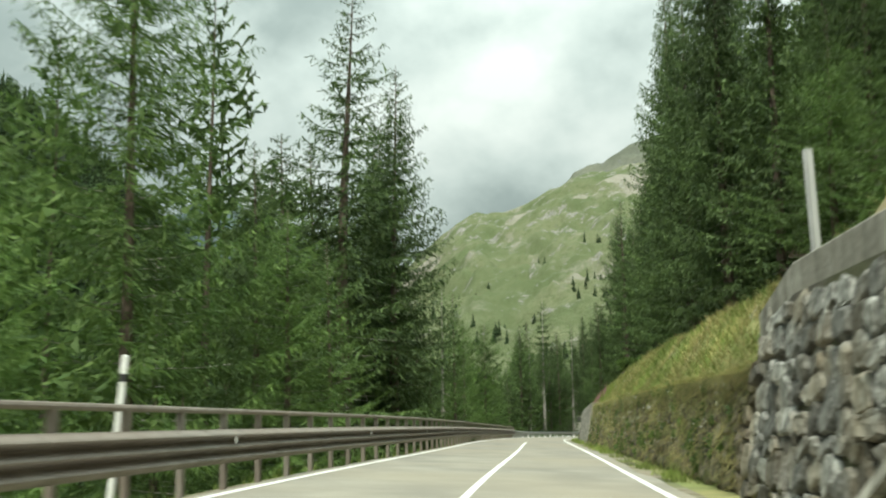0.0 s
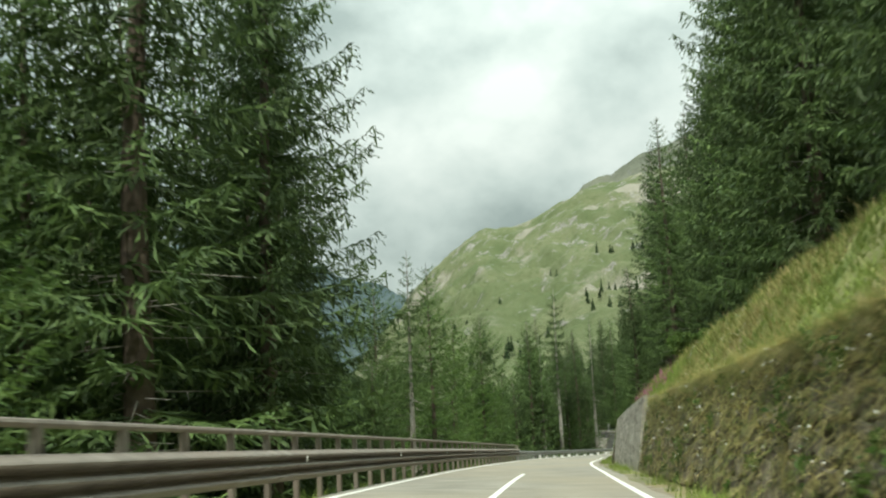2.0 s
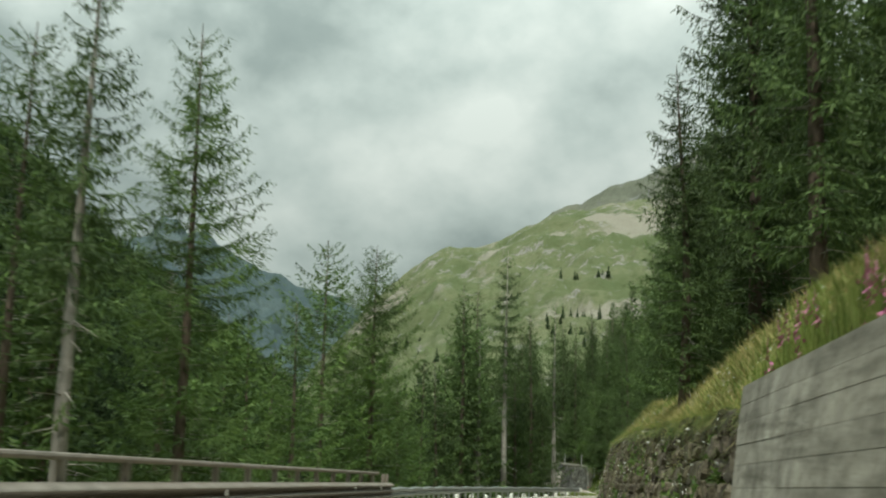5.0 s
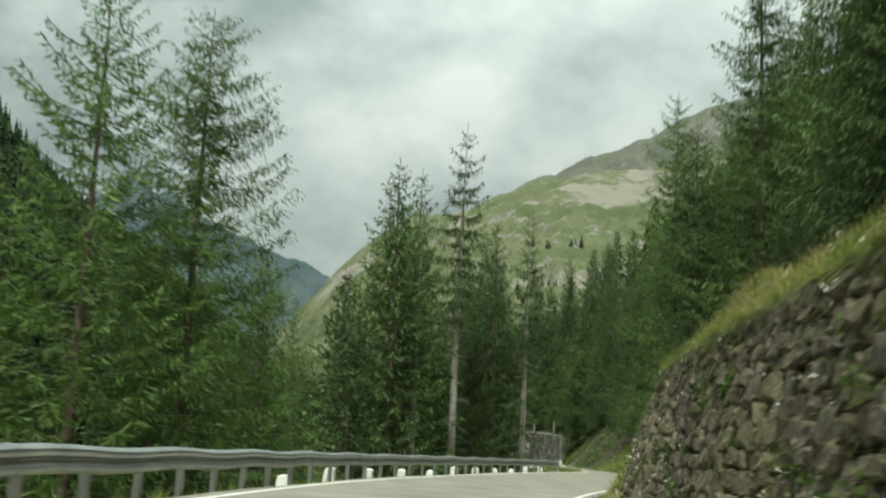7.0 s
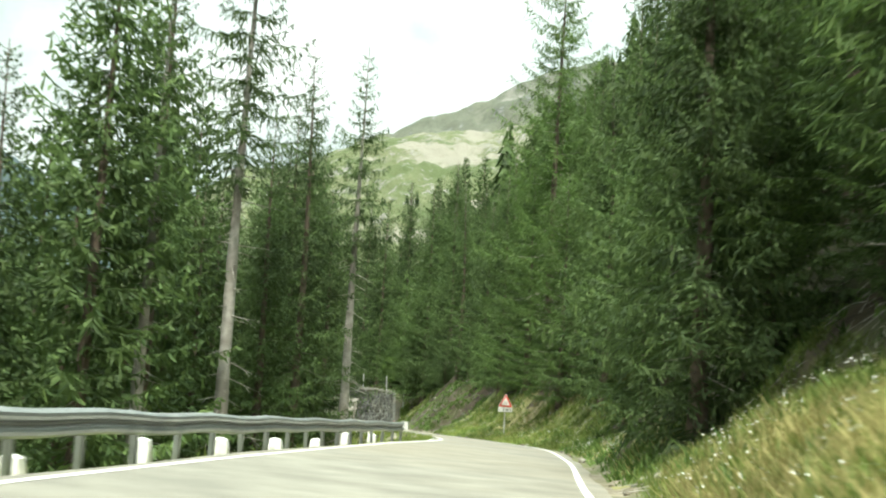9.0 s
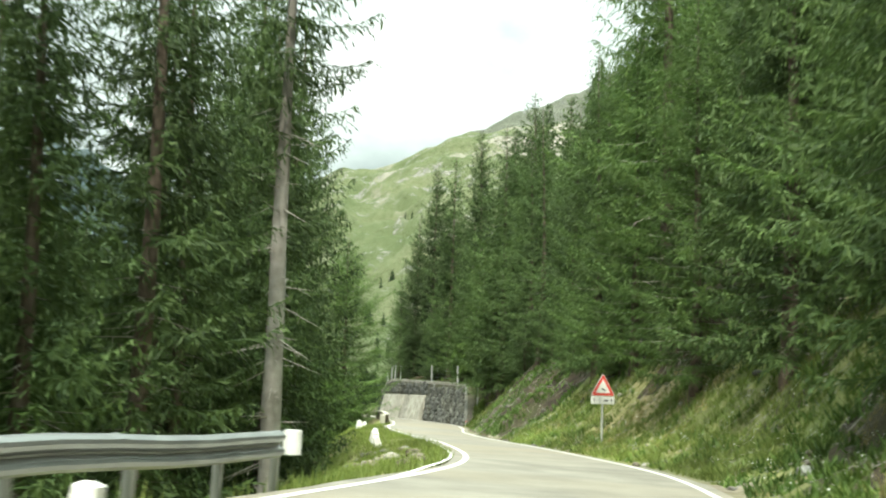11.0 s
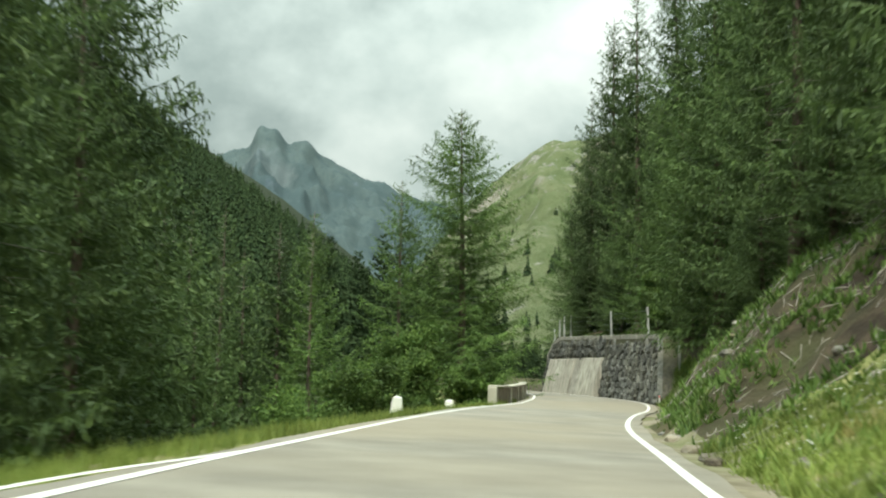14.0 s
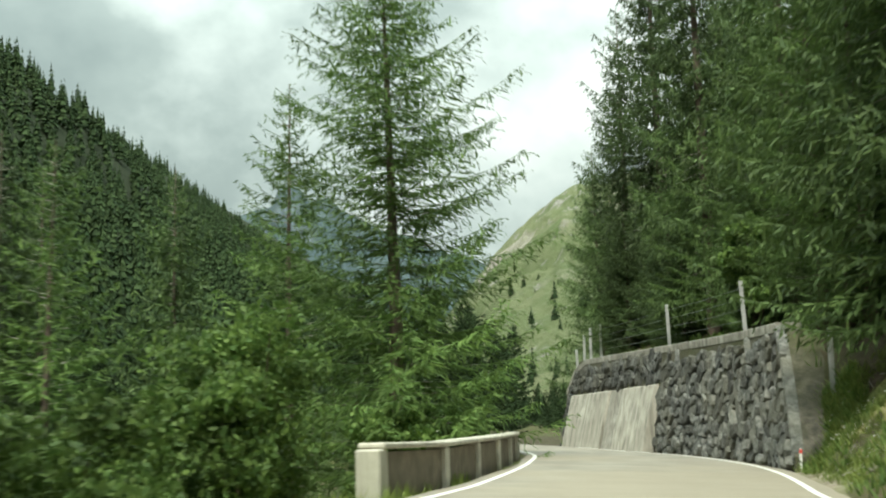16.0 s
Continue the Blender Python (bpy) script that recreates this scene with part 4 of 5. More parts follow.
    if lod < 2:
        for i in range(int(75 * bare) + (36 if lod == 0 and spruce else 9)):
            zz = rng.uniform(0.05, max(bare + 0.04, 0.34 if spruce else 0.14)) * height
            a = rng.uniform(0, 6.28)
            ln = rng.uniform(0.4, 1.5) + 1.1 * rng.random() ** 3
            p = Vector((*axis(zz), zz))
            q = p + Vector((math.cos(a) * ln, math.sin(a) * ln, rng.uniform(-0.5, 0.05) * ln))
            twig(p, q, 0.025)
            twig(p.lerp(q, 0.5), p.lerp(q, 0.5) + Vector((rng.uniform(-.5, .5), rng.uniform(-.5, .5), -0.3)) * ln * 0.6, 0.012)
    CV = np.array([tuple(v) for v in CV], np.float32)
    CF = np.arange(len(CV)).reshape(-1, 3)
    return TV, TF, CV, CF, DV, DF


SHAPES = {
    # name: kind, seed, height, bare part of the trunk, reach, pale bark, openness
    "spruce_a": ("spruce", 1, 23, 0.05, 4.6, False, 1.0), "spruce_b": ("spruce", 2, 24, 0.12, 4.0, False, 1.3), "spruce_c": ("spruce", 8, 22, 0.08, 3.6, False, 1.1),
    "spruce_bare": ("spruce", 3, 24, 0.52, 3.2, True, 1.5), "spruce_mast": ("spruce", 9, 24, 0.45, 2.7, True, 1.4),
    "larch_a": ("larch", 4, 21, 0.1, 5.0, False, 1.0), "larch_b": ("larch", 5, 22, 0.16, 4.8, False, 1.1), "larch_c": ("larch", 10, 22, 0.06, 6.2, False, 1.0), "larch_open": ("larch", 21, 20, 0.1, 5.2, False, 0.8),
    "spruce_d": ("spruce", 12, 23, 0.05, 4.2, False, 1.0), "spruce_e": ("spruce", 13, 22, 0.03, 5.2, False, 1.0),
}
PROTO = {}


def make_tree(name, lod):
    kind, seed, height, bare, width, pale, open_ = SHAPES[name]
    TV, TF, CV, CF, DV, DF = conifer(seed, height, bare, width, kind, lod, open_)
    t = new(kind + "_tree", None)
    mesh_ob("trunk", TV, TF, M_PALE if pale else M_BARK, t, smooth=True)
    soup("crown", CV, CF, M_SPRUCE if kind == "spruce" else M_LARCH, t)
    if DV:
        tagged(mesh_ob("dead_twig", DV, DF, M_DEAD, t, "bare grey dead twigs"), kind="stuff")
    return t


def plant(name, x, y, top=None, height=None, label="", group="", wide=1.0, near=9.3, fine=None):
    """Stand a tree on the ground at x, y with its tip at the height top; the nearer the road, the finer its twigs."""
    yc = min(max(y, 0), 345)
    off = abs(x - float(left_line(yc) + right_line(yc)) / 2 - 1.2)
    lod = 0 if off < near or name == "larch_open" else 1 if off < 16 else 2 if off < 25 else 3
    lod = lod if fine is None else min(lod, fine)
    g = float(ground_z(x, y))
    h = height or max(top - g, 6)
    m = pose(x, y, g, 0, 0, random.uniform(0, 360))
    s = h / SHAPES[name][2]
    if (name, lod) in PROTO:
        t = copy_thing(PROTO[name, lod], m)
    else:
        t = PROTO[name, lod] = make_tree(name, lod)
        t.matrix_basis = m
    t.scale = (s**0.6 * wide, s**0.6 * wide, s)
    kind = SHAPES[name][0]
    tagged(t, label or ("dark green spruce tree on the steep slope" if kind == "spruce" else "light green feathery larch tree on the steep slope"), kind + " tree", group)
    return t


KEY = (
    # key, x, y, height of the tip: the trees that stand out against the sky
    ("larch_c", -10.9, 34, 21), ("larch_a", -12.9, 56, 23.5), ("spruce_b", -6.3, 65.2, 26.6), ("spruce_a", -3.8, 71.5, 24.0), ("spruce_d", -5.4, 75.5, 21.0), ("spruce_a", -5.6, 84, 23), ("larch_a", -11.5, 22.5, 8.5), ("larch_c", -14.5, 28, 12.5),
    ("spruce_a", -13.6, 81.4, 20), ("spruce_c", -9.5, 73, 19), ("spruce_b", -9, 88, 17), ("spruce_a", -9, 47, 13), ("larch_b", -17, 44, 17), ("spruce_a", -7.6, 77, 17.5), ("spruce_e", -10.5, 66, 18), ("larch_a", -14, 66, 17),
    ("spruce_mast", -0.9, 112.5, 12.9), ("larch_b", 0.3, 120.2, 13.1), ("larch_c", -3.6, 115.7, 11.3), ("larch_c", -12.0, 126, 11.5), ("spruce_b", -3.0, 118, 7), ("larch_a", -16, 140, 14.5),
    ("larch_c", -8.0, 112, 7.0), ("larch_a", -2.0, 128, 6.0), ("larch_c", -9.0, 134, 8.0),
    ("spruce_bare", 16.6, 196, 19.4), ("spruce_a", 11.9, 187.6, 14.7), ("spruce_b", 13.6, 193, 15.3), ("spruce_mast", 23.1, 209.6, 16.0), ("spruce_b", 20, 206, 14.2), ("spruce_mast", 13.6, 189.3, 12.5),
    ("spruce_c", 18.2, 203, 10), ("spruce_d", 12.5, 199, 13), ("spruce_b", 13.6, 205, 12), ("spruce_a", 14.5, 212, 13), ("spruce_e", 8.5, 200, 8.5), ("spruce_e", 15.2, 201, 6), ("spruce_a", 10.5, 194, 9), ("spruce_a", 16, 208, 8), ("spruce_c", 9.5, 184, 7), ("spruce_a", 19.5, 214, 11),
    ("larch_c", 4.9, 157.0, 12.4), ("larch_c", 1.9, 154.5, 12.3), ("larch_a", -2, 150, 7), ("larch_c", 3.0, 161, 5.5), ("larch_a", -1.5, 157, 5.5), ("larch_a", 6.5, 166, 5.0), ("larch_c", -5, 160, 8), ("spruce_b", 3.8, 187.9, 8.8), ("larch_a", 3.5, 174, 4),
    ("larch_open", 27.6, 306, 13.0), ("larch_b", 22.9, 309, 8.4),
    ("spruce_a", 23.0, 231, 14), ("spruce_a", 21.5, 223, 15), ("spruce_b", 22.3, 248, 11), ("spruce_d", 20.4, 246.5, 15), ("spruce_a", 20.0, 238, 15), ("spruce_c", 20.8, 256, 7.2), ("spruce_b", 20, 214, 13),
    ("spruce_a", 22.5, 217, 9), ("spruce_a", 18.5, 262, 3.5), ("spruce_e", 16.9, 266, 16),
    ("spruce_a", 19.2, 101, 24), ("spruce_b", 18.0, 113, 22), ("spruce_a", 19, 122, 22), ("spruce_b", 22, 130, 24), ("spruce_a", 19.6, 92, 37), ("spruce_d", 17.6, 85, 34), ("spruce_c", 16.0, 119.5, 12),
    ("spruce_d", 17.0, 76, 33), ("spruce_a", 17.5, 66, 34), ("spruce_e", 14.6, 57, 30), ("spruce_a", 18, 50, 25), ("larch_a", 12.4, 34, 14), ("spruce_a", 16, 40, 24), ("larch_c", 11.5, 24, 14),
    ("spruce_e", 29.4, 169.5, 7), ("spruce_d", 27.0, 160, 8), ("spruce_e", 29.8, 176, 8), ("spruce_d", 32.0, 184, 7), ("spruce_e", 26.5, 154.5, 9), ("larch_b", 27.6, 165.8, 20.5), ("spruce_a", 25.5, 150, 21), ("spruce_d", 24.4, 145, 19), ("spruce_e", 27.4, 175, 14.6), ("larch_b", 41, 232, 34), ("larch_c", 30.5, 172, 17), ("larch_a", 33.5, 186, 17), ("larch_c", 29.5, 164.5, 13), ("spruce_a", 29, 152, 19),
    ("larch_b", 43.4, 300.4, 11), ("spruce_a", 46.0, 303.5, 26), ("larch_a", 42.6, 303.0, 12), ("spruce_a", 43.2, 311, 28), ("spruce_d", 41.0, 319, 26), ("spruce_e", 39.9, 330, 27), ("spruce_e", 36.2, 338, 12), ("spruce_d", 38.0, 334, 20),
    ("spruce_d", 43.6, 295.4, 24.5), ("spruce_a", 45.5, 290, 27), ("spruce_a", 43.6, 281, 20), ("spruce_b", 42.4, 270, 20), ("spruce_a", 42.5, 258, 17), ("spruce_a", 41.0, 246, 18), ("larch_c", 40.5, 236, 16),
    ("larch_b", 42, 225, 20), ("spruce_a", 40.5, 217, 17),
    ("spruce_e", 46.0, 292, 0.5), ("spruce_d", 45.6, 287, 1.0), ("spruce_e", 43.6, 284, 0.0), ("spruce_a", 42.6, 277, -0.4), ("spruce_e", 42.8, 270, 0.8), ("spruce_d", 42.0, 263, 0.2), ("spruce_e", 41.6, 254, 0.6), ("spruce_a", 41.6, 247, 1.5), ("spruce_e", 41.2, 241, 0.9), ("spruce_d", 42.0, 236, 2.0), ("spruce_e", 40.8, 230, 2.5),
    ("spruce_e", 45.6, 281, 5.0), ("spruce_d", 45.2, 273, 6.0), ("spruce_e", 44.0, 259, 5.0), ("spruce_a", 45.0, 251, 7.0),
    ("spruce_e", 43.6, 305, 8), ("spruce_d", 42.4, 311.5, 7), ("larch_c", 42.2, 316, 8), ("spruce_e", 39.6, 324, 8), ("spruce_d", 37.6, 331, 7), ("spruce_e", 46.5, 297, 9), ("spruce_d", 47.5, 308, 13), ("spruce_e", 43.8, 321, 13),
)
SLOPE = (
    # trees on the slope below the bend: key, bearing from the road at y 237 in degrees, distance, height of sight of the tip
    ("spruce_b", -18.7, 95, 8.9), ("spruce_a", -10.4, 62, 2.0), ("spruce_d", -19.2, 40, -2.2), ("spruce_e", -16.6, 72, 2.6), ("spruce_a", -14.9, 80, 2.3), ("spruce_d", -12.9, 88, 2.7),
    ("spruce_e", -23.5, 45, 1.5), ("spruce_a", -21.5, 60, 3.0), ("spruce_c", -14.0, 58, -0.6), ("spruce_e", -17.8, 55, -0.4), ("spruce_d", -12.2, 70, 0.4), ("larch_a", -8.6, 60, 1.6),
    ("spruce_a", -24.0, 30, -1.5), ("spruce_e", -8.0, 84, 2.4), ("spruce_d", -20.5, 82, 4.6), ("spruce_e", -26.5, 26, 9.0), ("spruce_a", -28, 36, 7.5), ("spruce_a", -16.0, 46, -2.6),
)
for key, bearing, far, sight in SLOPE:
    a = math.radians(bearing - 4.8)
    x, y = 33.0 + far * math.sin(a), 237.3 + far * math.cos(a)
    KEY += ((key, x, y, -5.0 + far * math.tan(math.radians(sight + 6.0))),)
for k, (key, x, y, top) in enumerate(KEY):
    plant(key, x, y, top=top, fine=1 if k >= len(KEY) - len(SLOPE) else 0 if (x, y) == (16.9, 266) else None, wide=1.35 if (x, y) == (27.6, 306) else 1.6 if (x, y) == (-6.3, 65.2) else 1.1 if (x, y) == (-3.8, 71.5) else 1.0 if (x, y) == (-5.4, 75.5) else 1.3 if x < 0 and 60 < y < 82 or x > 42 and 289 < y < 296 and top > 20 or x < 20.5 and 225 < y < 260 else 1.25 if (x, y) == (16.9, 266) else 1.0, near=16 if y < 60 and x < 0 else 13.5)

for k, y in enumerate((300.5, 303, 305.5, 308.5, 311, 313, 315.5, 318, 320, 322.5, 325, 327.5, 330, 332.5)):
    plant(("spruce_e", "spruce_d", "spruce_e")[k % 3], float(right_line(y)) + 3.4 + (k * 5 % 4) * 0.9, y, height=3.6 + (k * 7 % 5) * 1.1, label="young spruce growing close behind the wall", group="young spruces above the wall", wide=1.15, fine=1)

rng = random.Random(7)
taken = [(x, y) for _, x, y, _ in KEY]


def free(x, y, gap):
    if any((x - a) ** 2 + (y - b) ** 2 < gap * gap for a, b in taken):
        return False
    taken.append((x, y))
    return True


MID = ["spruce_a", "spruce_d", "spruce_e", "spruce_a", "larch_a", "larch_c"]
back = []
count = 0
for i in range(4000):
    y = rng.uniform(18, 337)
    v = 5.2 + 30 * rng.random() ** 1.6
    if y < 150:
        v += 2.5
    elif y < 228:
        v -= 2.0
    elif 250 < y < 298:
        v += 2.0
    if 138 < y < 174:
        v += 4.5
    if v > 22 and rng.random() < 0.5:
        continue
    x = float(right_line(min(y, 380))) + 1 + v
    if free(x, y, 4.3):
        key = rng.choice(MID[2:] + MID[4:]) if 150 < y < 240 else rng.choice(MID) if 140 < y < 300 else rng.choice(MID[:5])
        h = rng.uniform(17, 25) * min(1.0, 0.62 + v / 20)
        if v > 20:
            back.append((x, y, float(ground_z(x, y)), h))
        else:
            plant(key, x, y, height=h, group="forest above the road")
        count += 1
    if count >= 235:
        break
count = 0
for i in range(4000):
    y = rng.uniform(15, 420)
    u = 5 + 40 * rng.random()
    if 205 < y < 300:
        u = max(u, 9 if y < 262 else 14)
    x = float(left_line(min(y, 380))) - u
    if y > 262 and u < 30 and rng.random() < 0.6 or 160 < y < 198 and u < 10:
        continue
    if free(x, y, 4.8):
        h = rng.uniform(10, 17) if y < 205 or y > 262 else rng.uniform(15, 22)
        if 160 < y < 214:
            h = rng.uniform(6, 10)
        elif 84 < y < 125:
            h = min(h, 9.0)
        if y > 262:
            h = min(h, 6 + u * 0.35)
        if u > 19:
            back.append((x, y, float(ground_z(x, y)), h))
        else:
            plant(rng.choice(MID if y > 62 else MID[4:]), x, y, height=h, group="forest below the road")
        count += 1
    if count >= 230:
        break


def plain_tree(seed, tiers, boughs):
    """A distant conifer, 20 m high: ragged skirts of drooping boughs, tier above tier."""
    r = random.Random(seed)
    tri = []
    lean, fat = r.uniform(-0.3, 0.3), r.uniform(0.85, 1.15)
    for k in range(tiers):
        q = (k + r.uniform(0.1, 0.6)) / tiers
        q = 1 - (1 - q) ** 0.85
        reach = (3.9 * (1 - q) ** 0.8 + 0.25) * fat
        z, a0 = 1.2 + 18.4 * q, r.uniform(0, 6.28)
        n = max(4, round(boughs * (0.6 + 0.4 * (1 - q))))
        tall = 2.6 * (1 - q) + 0.9
        for b in range(n):
            a = a0 + 6.2832 * b / n + r.uniform(-0.25, 0.25)
            rad, half = reach * r.uniform(0.6, 1.15), 3.6 / n * r.uniform(0.7, 1.2)
            zz = z + r.uniform(-0.4, 0.4)
            tri += [(lean * q, 0.1, zz + tall * r.uniform(0.8, 1.1)),
                    (rad * r.uniform(0.7, 1.0) * math.cos(a - half), rad * r.uniform(0.7, 1.0) * math.sin(a - half), zz - 0.25 * rad),
                    (rad * math.cos(a + half * 0.6), rad * math.sin(a + half * 0.6), zz - 0.3 * rad + r.uniform(-0.3, 0.3))]
    tri += [(-0.25, 0, 18.0), (0.25, 0.1, 18.0), (lean, 0, 20.4), (0, -0.25, 18.0), (0, 0.25, 18.0), (lean, 0, 20.4)]
    return np.array(tri, np.float32)


def far_woods(name, spots, label, seed, sparse=False, leaf=None, grown=False):
    """Distant conifers, past counting, in one mesh."""
    kinds = [np.array(conifer(seed + k, 20, 0.04, 4.2, "spruce", 3)[2]) for k in range(5)] if grown else [plain_tree(seed + k, *((9, 7) if sparse else (19, 13))) for k in range(7)]
    out = []
    for x, y, z, h in spots:
        k = kinds[rng.randrange(len(kinds))]
        a = rng.uniform(0, 6.28)
        c, s_, sc = math.cos(a), math.sin(a), h / 20
        w = sc**0.7 * rng.uniform(0.85, 1.3)
        R = np.array([[c, s_, 0], [-s_, c, 0], [0, 0, 1]], np.float32) * np.array([w, w, sc], np.float32)
        out.append(k @ R + np.array([x, y, z], np.float32))
    V = np.concatenate(out)
    ob = soup(name, V, np.arange(len(V)).reshape(-1, 3), leaf or M_SHADED_SPRUCE)
    return tagged(ob, label, "forest", kind="stuff")


above = [b for b in back if b[0] > float(right_line(min(b[1], 380)))]
below = [b for b in back if b[0] <= float(right_line(min(b[1], 380)))]
far_woods("background_trees", above, "rows of spruces deeper in the forest above", 80, False, M_SPRUCE)
# below the road the same spruces take the green that has shade in it
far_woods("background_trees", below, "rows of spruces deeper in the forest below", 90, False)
dense, sparse_, close = [], [], []
u = 42.0
while u < 520:
    sp = 7.0 + u / 58
    y = 40.0
    while y < 1700:
        yy, uu = y + rng.uniform(-0.45, 0.45) * sp, u + rng.uniform(-0.45, 0.45) * sp
        x = float(left_line(min(yy, 330))) - uu
        y += sp * (1 + max(0, y - 350) / 1500)
        if yy > 290 and uu < 47:
            continue
        (close if uu < 86 and 215 < yy < 430 else dense if uu < 120 and yy < 560 else sparse_).append((x, yy, float(ground_z(x, yy)) - 0.3, rng.uniform(13, 25) + 9 * rng.random() ** 6))
    u += sp * 0.9
far_woods("far_woods", close, "spruce forest on the slope across the gorge", 25, grown=True)
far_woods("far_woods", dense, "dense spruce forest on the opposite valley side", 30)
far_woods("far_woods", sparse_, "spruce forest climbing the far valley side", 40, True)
spots = []
for i in range(900):
    y, v = rng.uniform(60, 700), 34 + 160 * rng.random()
    x = float(right_line(min(y, 345))) + v
    spots.append((x, y, float(ground_z(x, y)), rng.uniform(16, 24)))
far_woods("far_woods", spots, "dense spruce forest high on the near slope", 50, True, M_SPRUCE)
spots, near_spots = [], []
for i in range(560):
    y = rng.uniform(430, 950)
    x = rng.uniform(-60, 60) + 20
    g = float(ground_z(x, y))
    if g < 30:
        tall = max(9.0, min(27.0, rng.uniform(10, 17) - g)) if x < 21 and y < 540 else rng.uniform(7, 13)
        (near_spots if y < 560 else spots).append((x, y, g - 1, tall))
for i in range(80):
    x, y = rng.uniform(-55, 17), rng.uniform(388, 500)
    g = float(ground_z(x, y))
    near_spots.append((x, y, g - 1, max(9.0, min(30.0, rng.uniform(12, 18) + max(0.0, 6 - x) * 0.3 - g))))
far_woods("far_woods", near_spots, "mixed conifers just beyond the bend", 65, grown=True)
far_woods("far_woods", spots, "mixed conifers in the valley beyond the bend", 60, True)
spots = []
pick = np.argwhere((meadow_rise > 0.02) & (meadow_rise < 0.62))
for i in range(420):
    a, b = pick[int(len(pick) * rng.random())]
    if rng.random() > 1.15 - 1.6 * meadow_rise[a, b]:
        continue
    x, y, z = (float(v) for v in meadow_land[a, b])
    for k in range(rng.randint(1, 4)):
        spots.append((x + rng.uniform(-14, 14), y + rng.uniform(-14, 14), z - 3, rng.uniform(9, 17)))
far_woods("far_woods", spots, "scattered dark conifers on the mountain meadow", 70, True)


# ---- grass, flowers, bushes ----
def blades(name, spots, material, label, hmin, hmax, per, w=0.012, fan=0.35, category="grass"):
    """Tufts of blades, past counting, in one mesh. spots: arrays x, y."""
    r = np.random.RandomState(len(spots[0]))
    x, y = (np.repeat(a, per) for a in spots)
    n = len(x)
    x, y = x + r.uniform(-0.13, 0.13, n), y + r.uniform(-0.13, 0.13, n)
    z = ground_z(x, y) - 0.03
    h = r.uniform(hmin, hmax, n) * np.repeat(r.uniform(0.5, 1.2, len(spots[0])), per)
    a = r.uniform(0, 6.283, n)
    lean = fan * h * r.uniform(0.1, 1.0, n)
    b = a + r.uniform(-0.7, 0.7, n)
    dx, dy = np.cos(a) * w, np.sin(a) * w
    P = np.stack([np.stack([x - dx, y - dy, z], -1), np.stack([x + dx, y + dy, z], -1),
                  np.stack([x + np.sin(b) * lean, y - np.cos(b) * lean, z + h], -1)], 1)
    ob = soup(name, P.reshape(-1, 3), np.arange(3 * n).reshape(-1, 3), material)
    return tagged(ob, label, category, kind="stuff")


nr = np.random.RandomState(11)


def right_spots(n, y0, y1, d0, d1, power=1.0):
    y = nr.uniform(y0, y1, n)
    return right_line(y) + d0 + (d1 - d0) * nr.rand(n) ** power, y


def left_spots(n, y0, y1, d0, d1):
    y = nr.uniform(y0, y1, n)
    return left_line(y) - d0 - (d1 - d0) * nr.rand(n), y


def keep(spots, scale, level, seed):
    x, y = spots
    k = fbm(x, y, scale, 3, seed) > level
    return x[k], y[k]


def joined(*some):
    return tuple(np.concatenate([s[k] for s in some]) for k in (0, 1))


bank_g = joined(keep(right_spots(4600, 14, 150, 2.1, 4.9, 1.1), 3.0, -0.35, 1.0), right_spots(1700, 16, 75, 2.2, 4.9), keep(right_spots(1500, 165, 204, 0.9, 5.5, 1.3), 2.0, 0.25, 2.0), keep(right_spots(4300, 204, 247, 0.9, 7.0, 1.1), 3.0, -0.5, 2.0), right_spots(2200, 204, 249, 0.85, 6.0, 1.2), right_spots(1800, 146, 168, 1.0, 4.0), right_spots(1300, 136, 152, 1.9, 4.4), right_spots(2400, 143.5, 153, 0.9, 4.6), right_spots(1100, 156, 174, 1.0, 5.5), right_spots(900, 294.3, 298.6, 0.8, 2.8), keep(right_spots(300, 240, 297, 0.9, 4, 1.5), 2.0, 0.35, 2.0), right_spots(1300, 286, 298, 0.8, 5), right_spots(900, 94, 113, 2.0, 4.9))
blades("meadow_grass", bank_g, M_GRASS, "green grass tufts on the road bank", 0.1, 0.33, 11, 0.018, 1.3)
bank_d = joined(keep(right_spots(6400, 14, 150, 2.0, 4.9, 1.3), 2.6, -0.25, 6.0), keep(right_spots(1700, 166, 246, 1.0, 6.0), 2.2, 0.25, 7.0), keep(right_spots(4200, 144, 168, 1.2, 4.2), 2.2, -0.35, 7.0), right_spots(1100, 136, 150, 1.9, 4.2), right_spots(1900, 143.5, 153, 1.1, 4.6), right_spots(600, 94, 113, 2.0, 4.9))
blades("dry_grass", bank_d, M_DRYGRASS, "straw-coloured dry grass tufts on the bank", 0.12, 0.38, 11, 0.015, 1.4)
verge = joined(keep(left_spots(5200, 196, 290, 0.45, 4.5), 2.0, -0.4, 3.0), keep(left_spots(1500, -5, 196, 0.9, 2.6), 2.0, -0.2, 4.0), keep(right_spots(900, 20, 150, 0.65, 1.25), 1.5, 0.1, 3.0), keep(right_spots(600, 138, 160, 0.6, 1.5), 1.5, -0.4, 3.0))
blades("verge_grass", verge, M_GRASS, "short green grass on the road verge", 0.12, 0.34, 10, 0.012, 0.7)
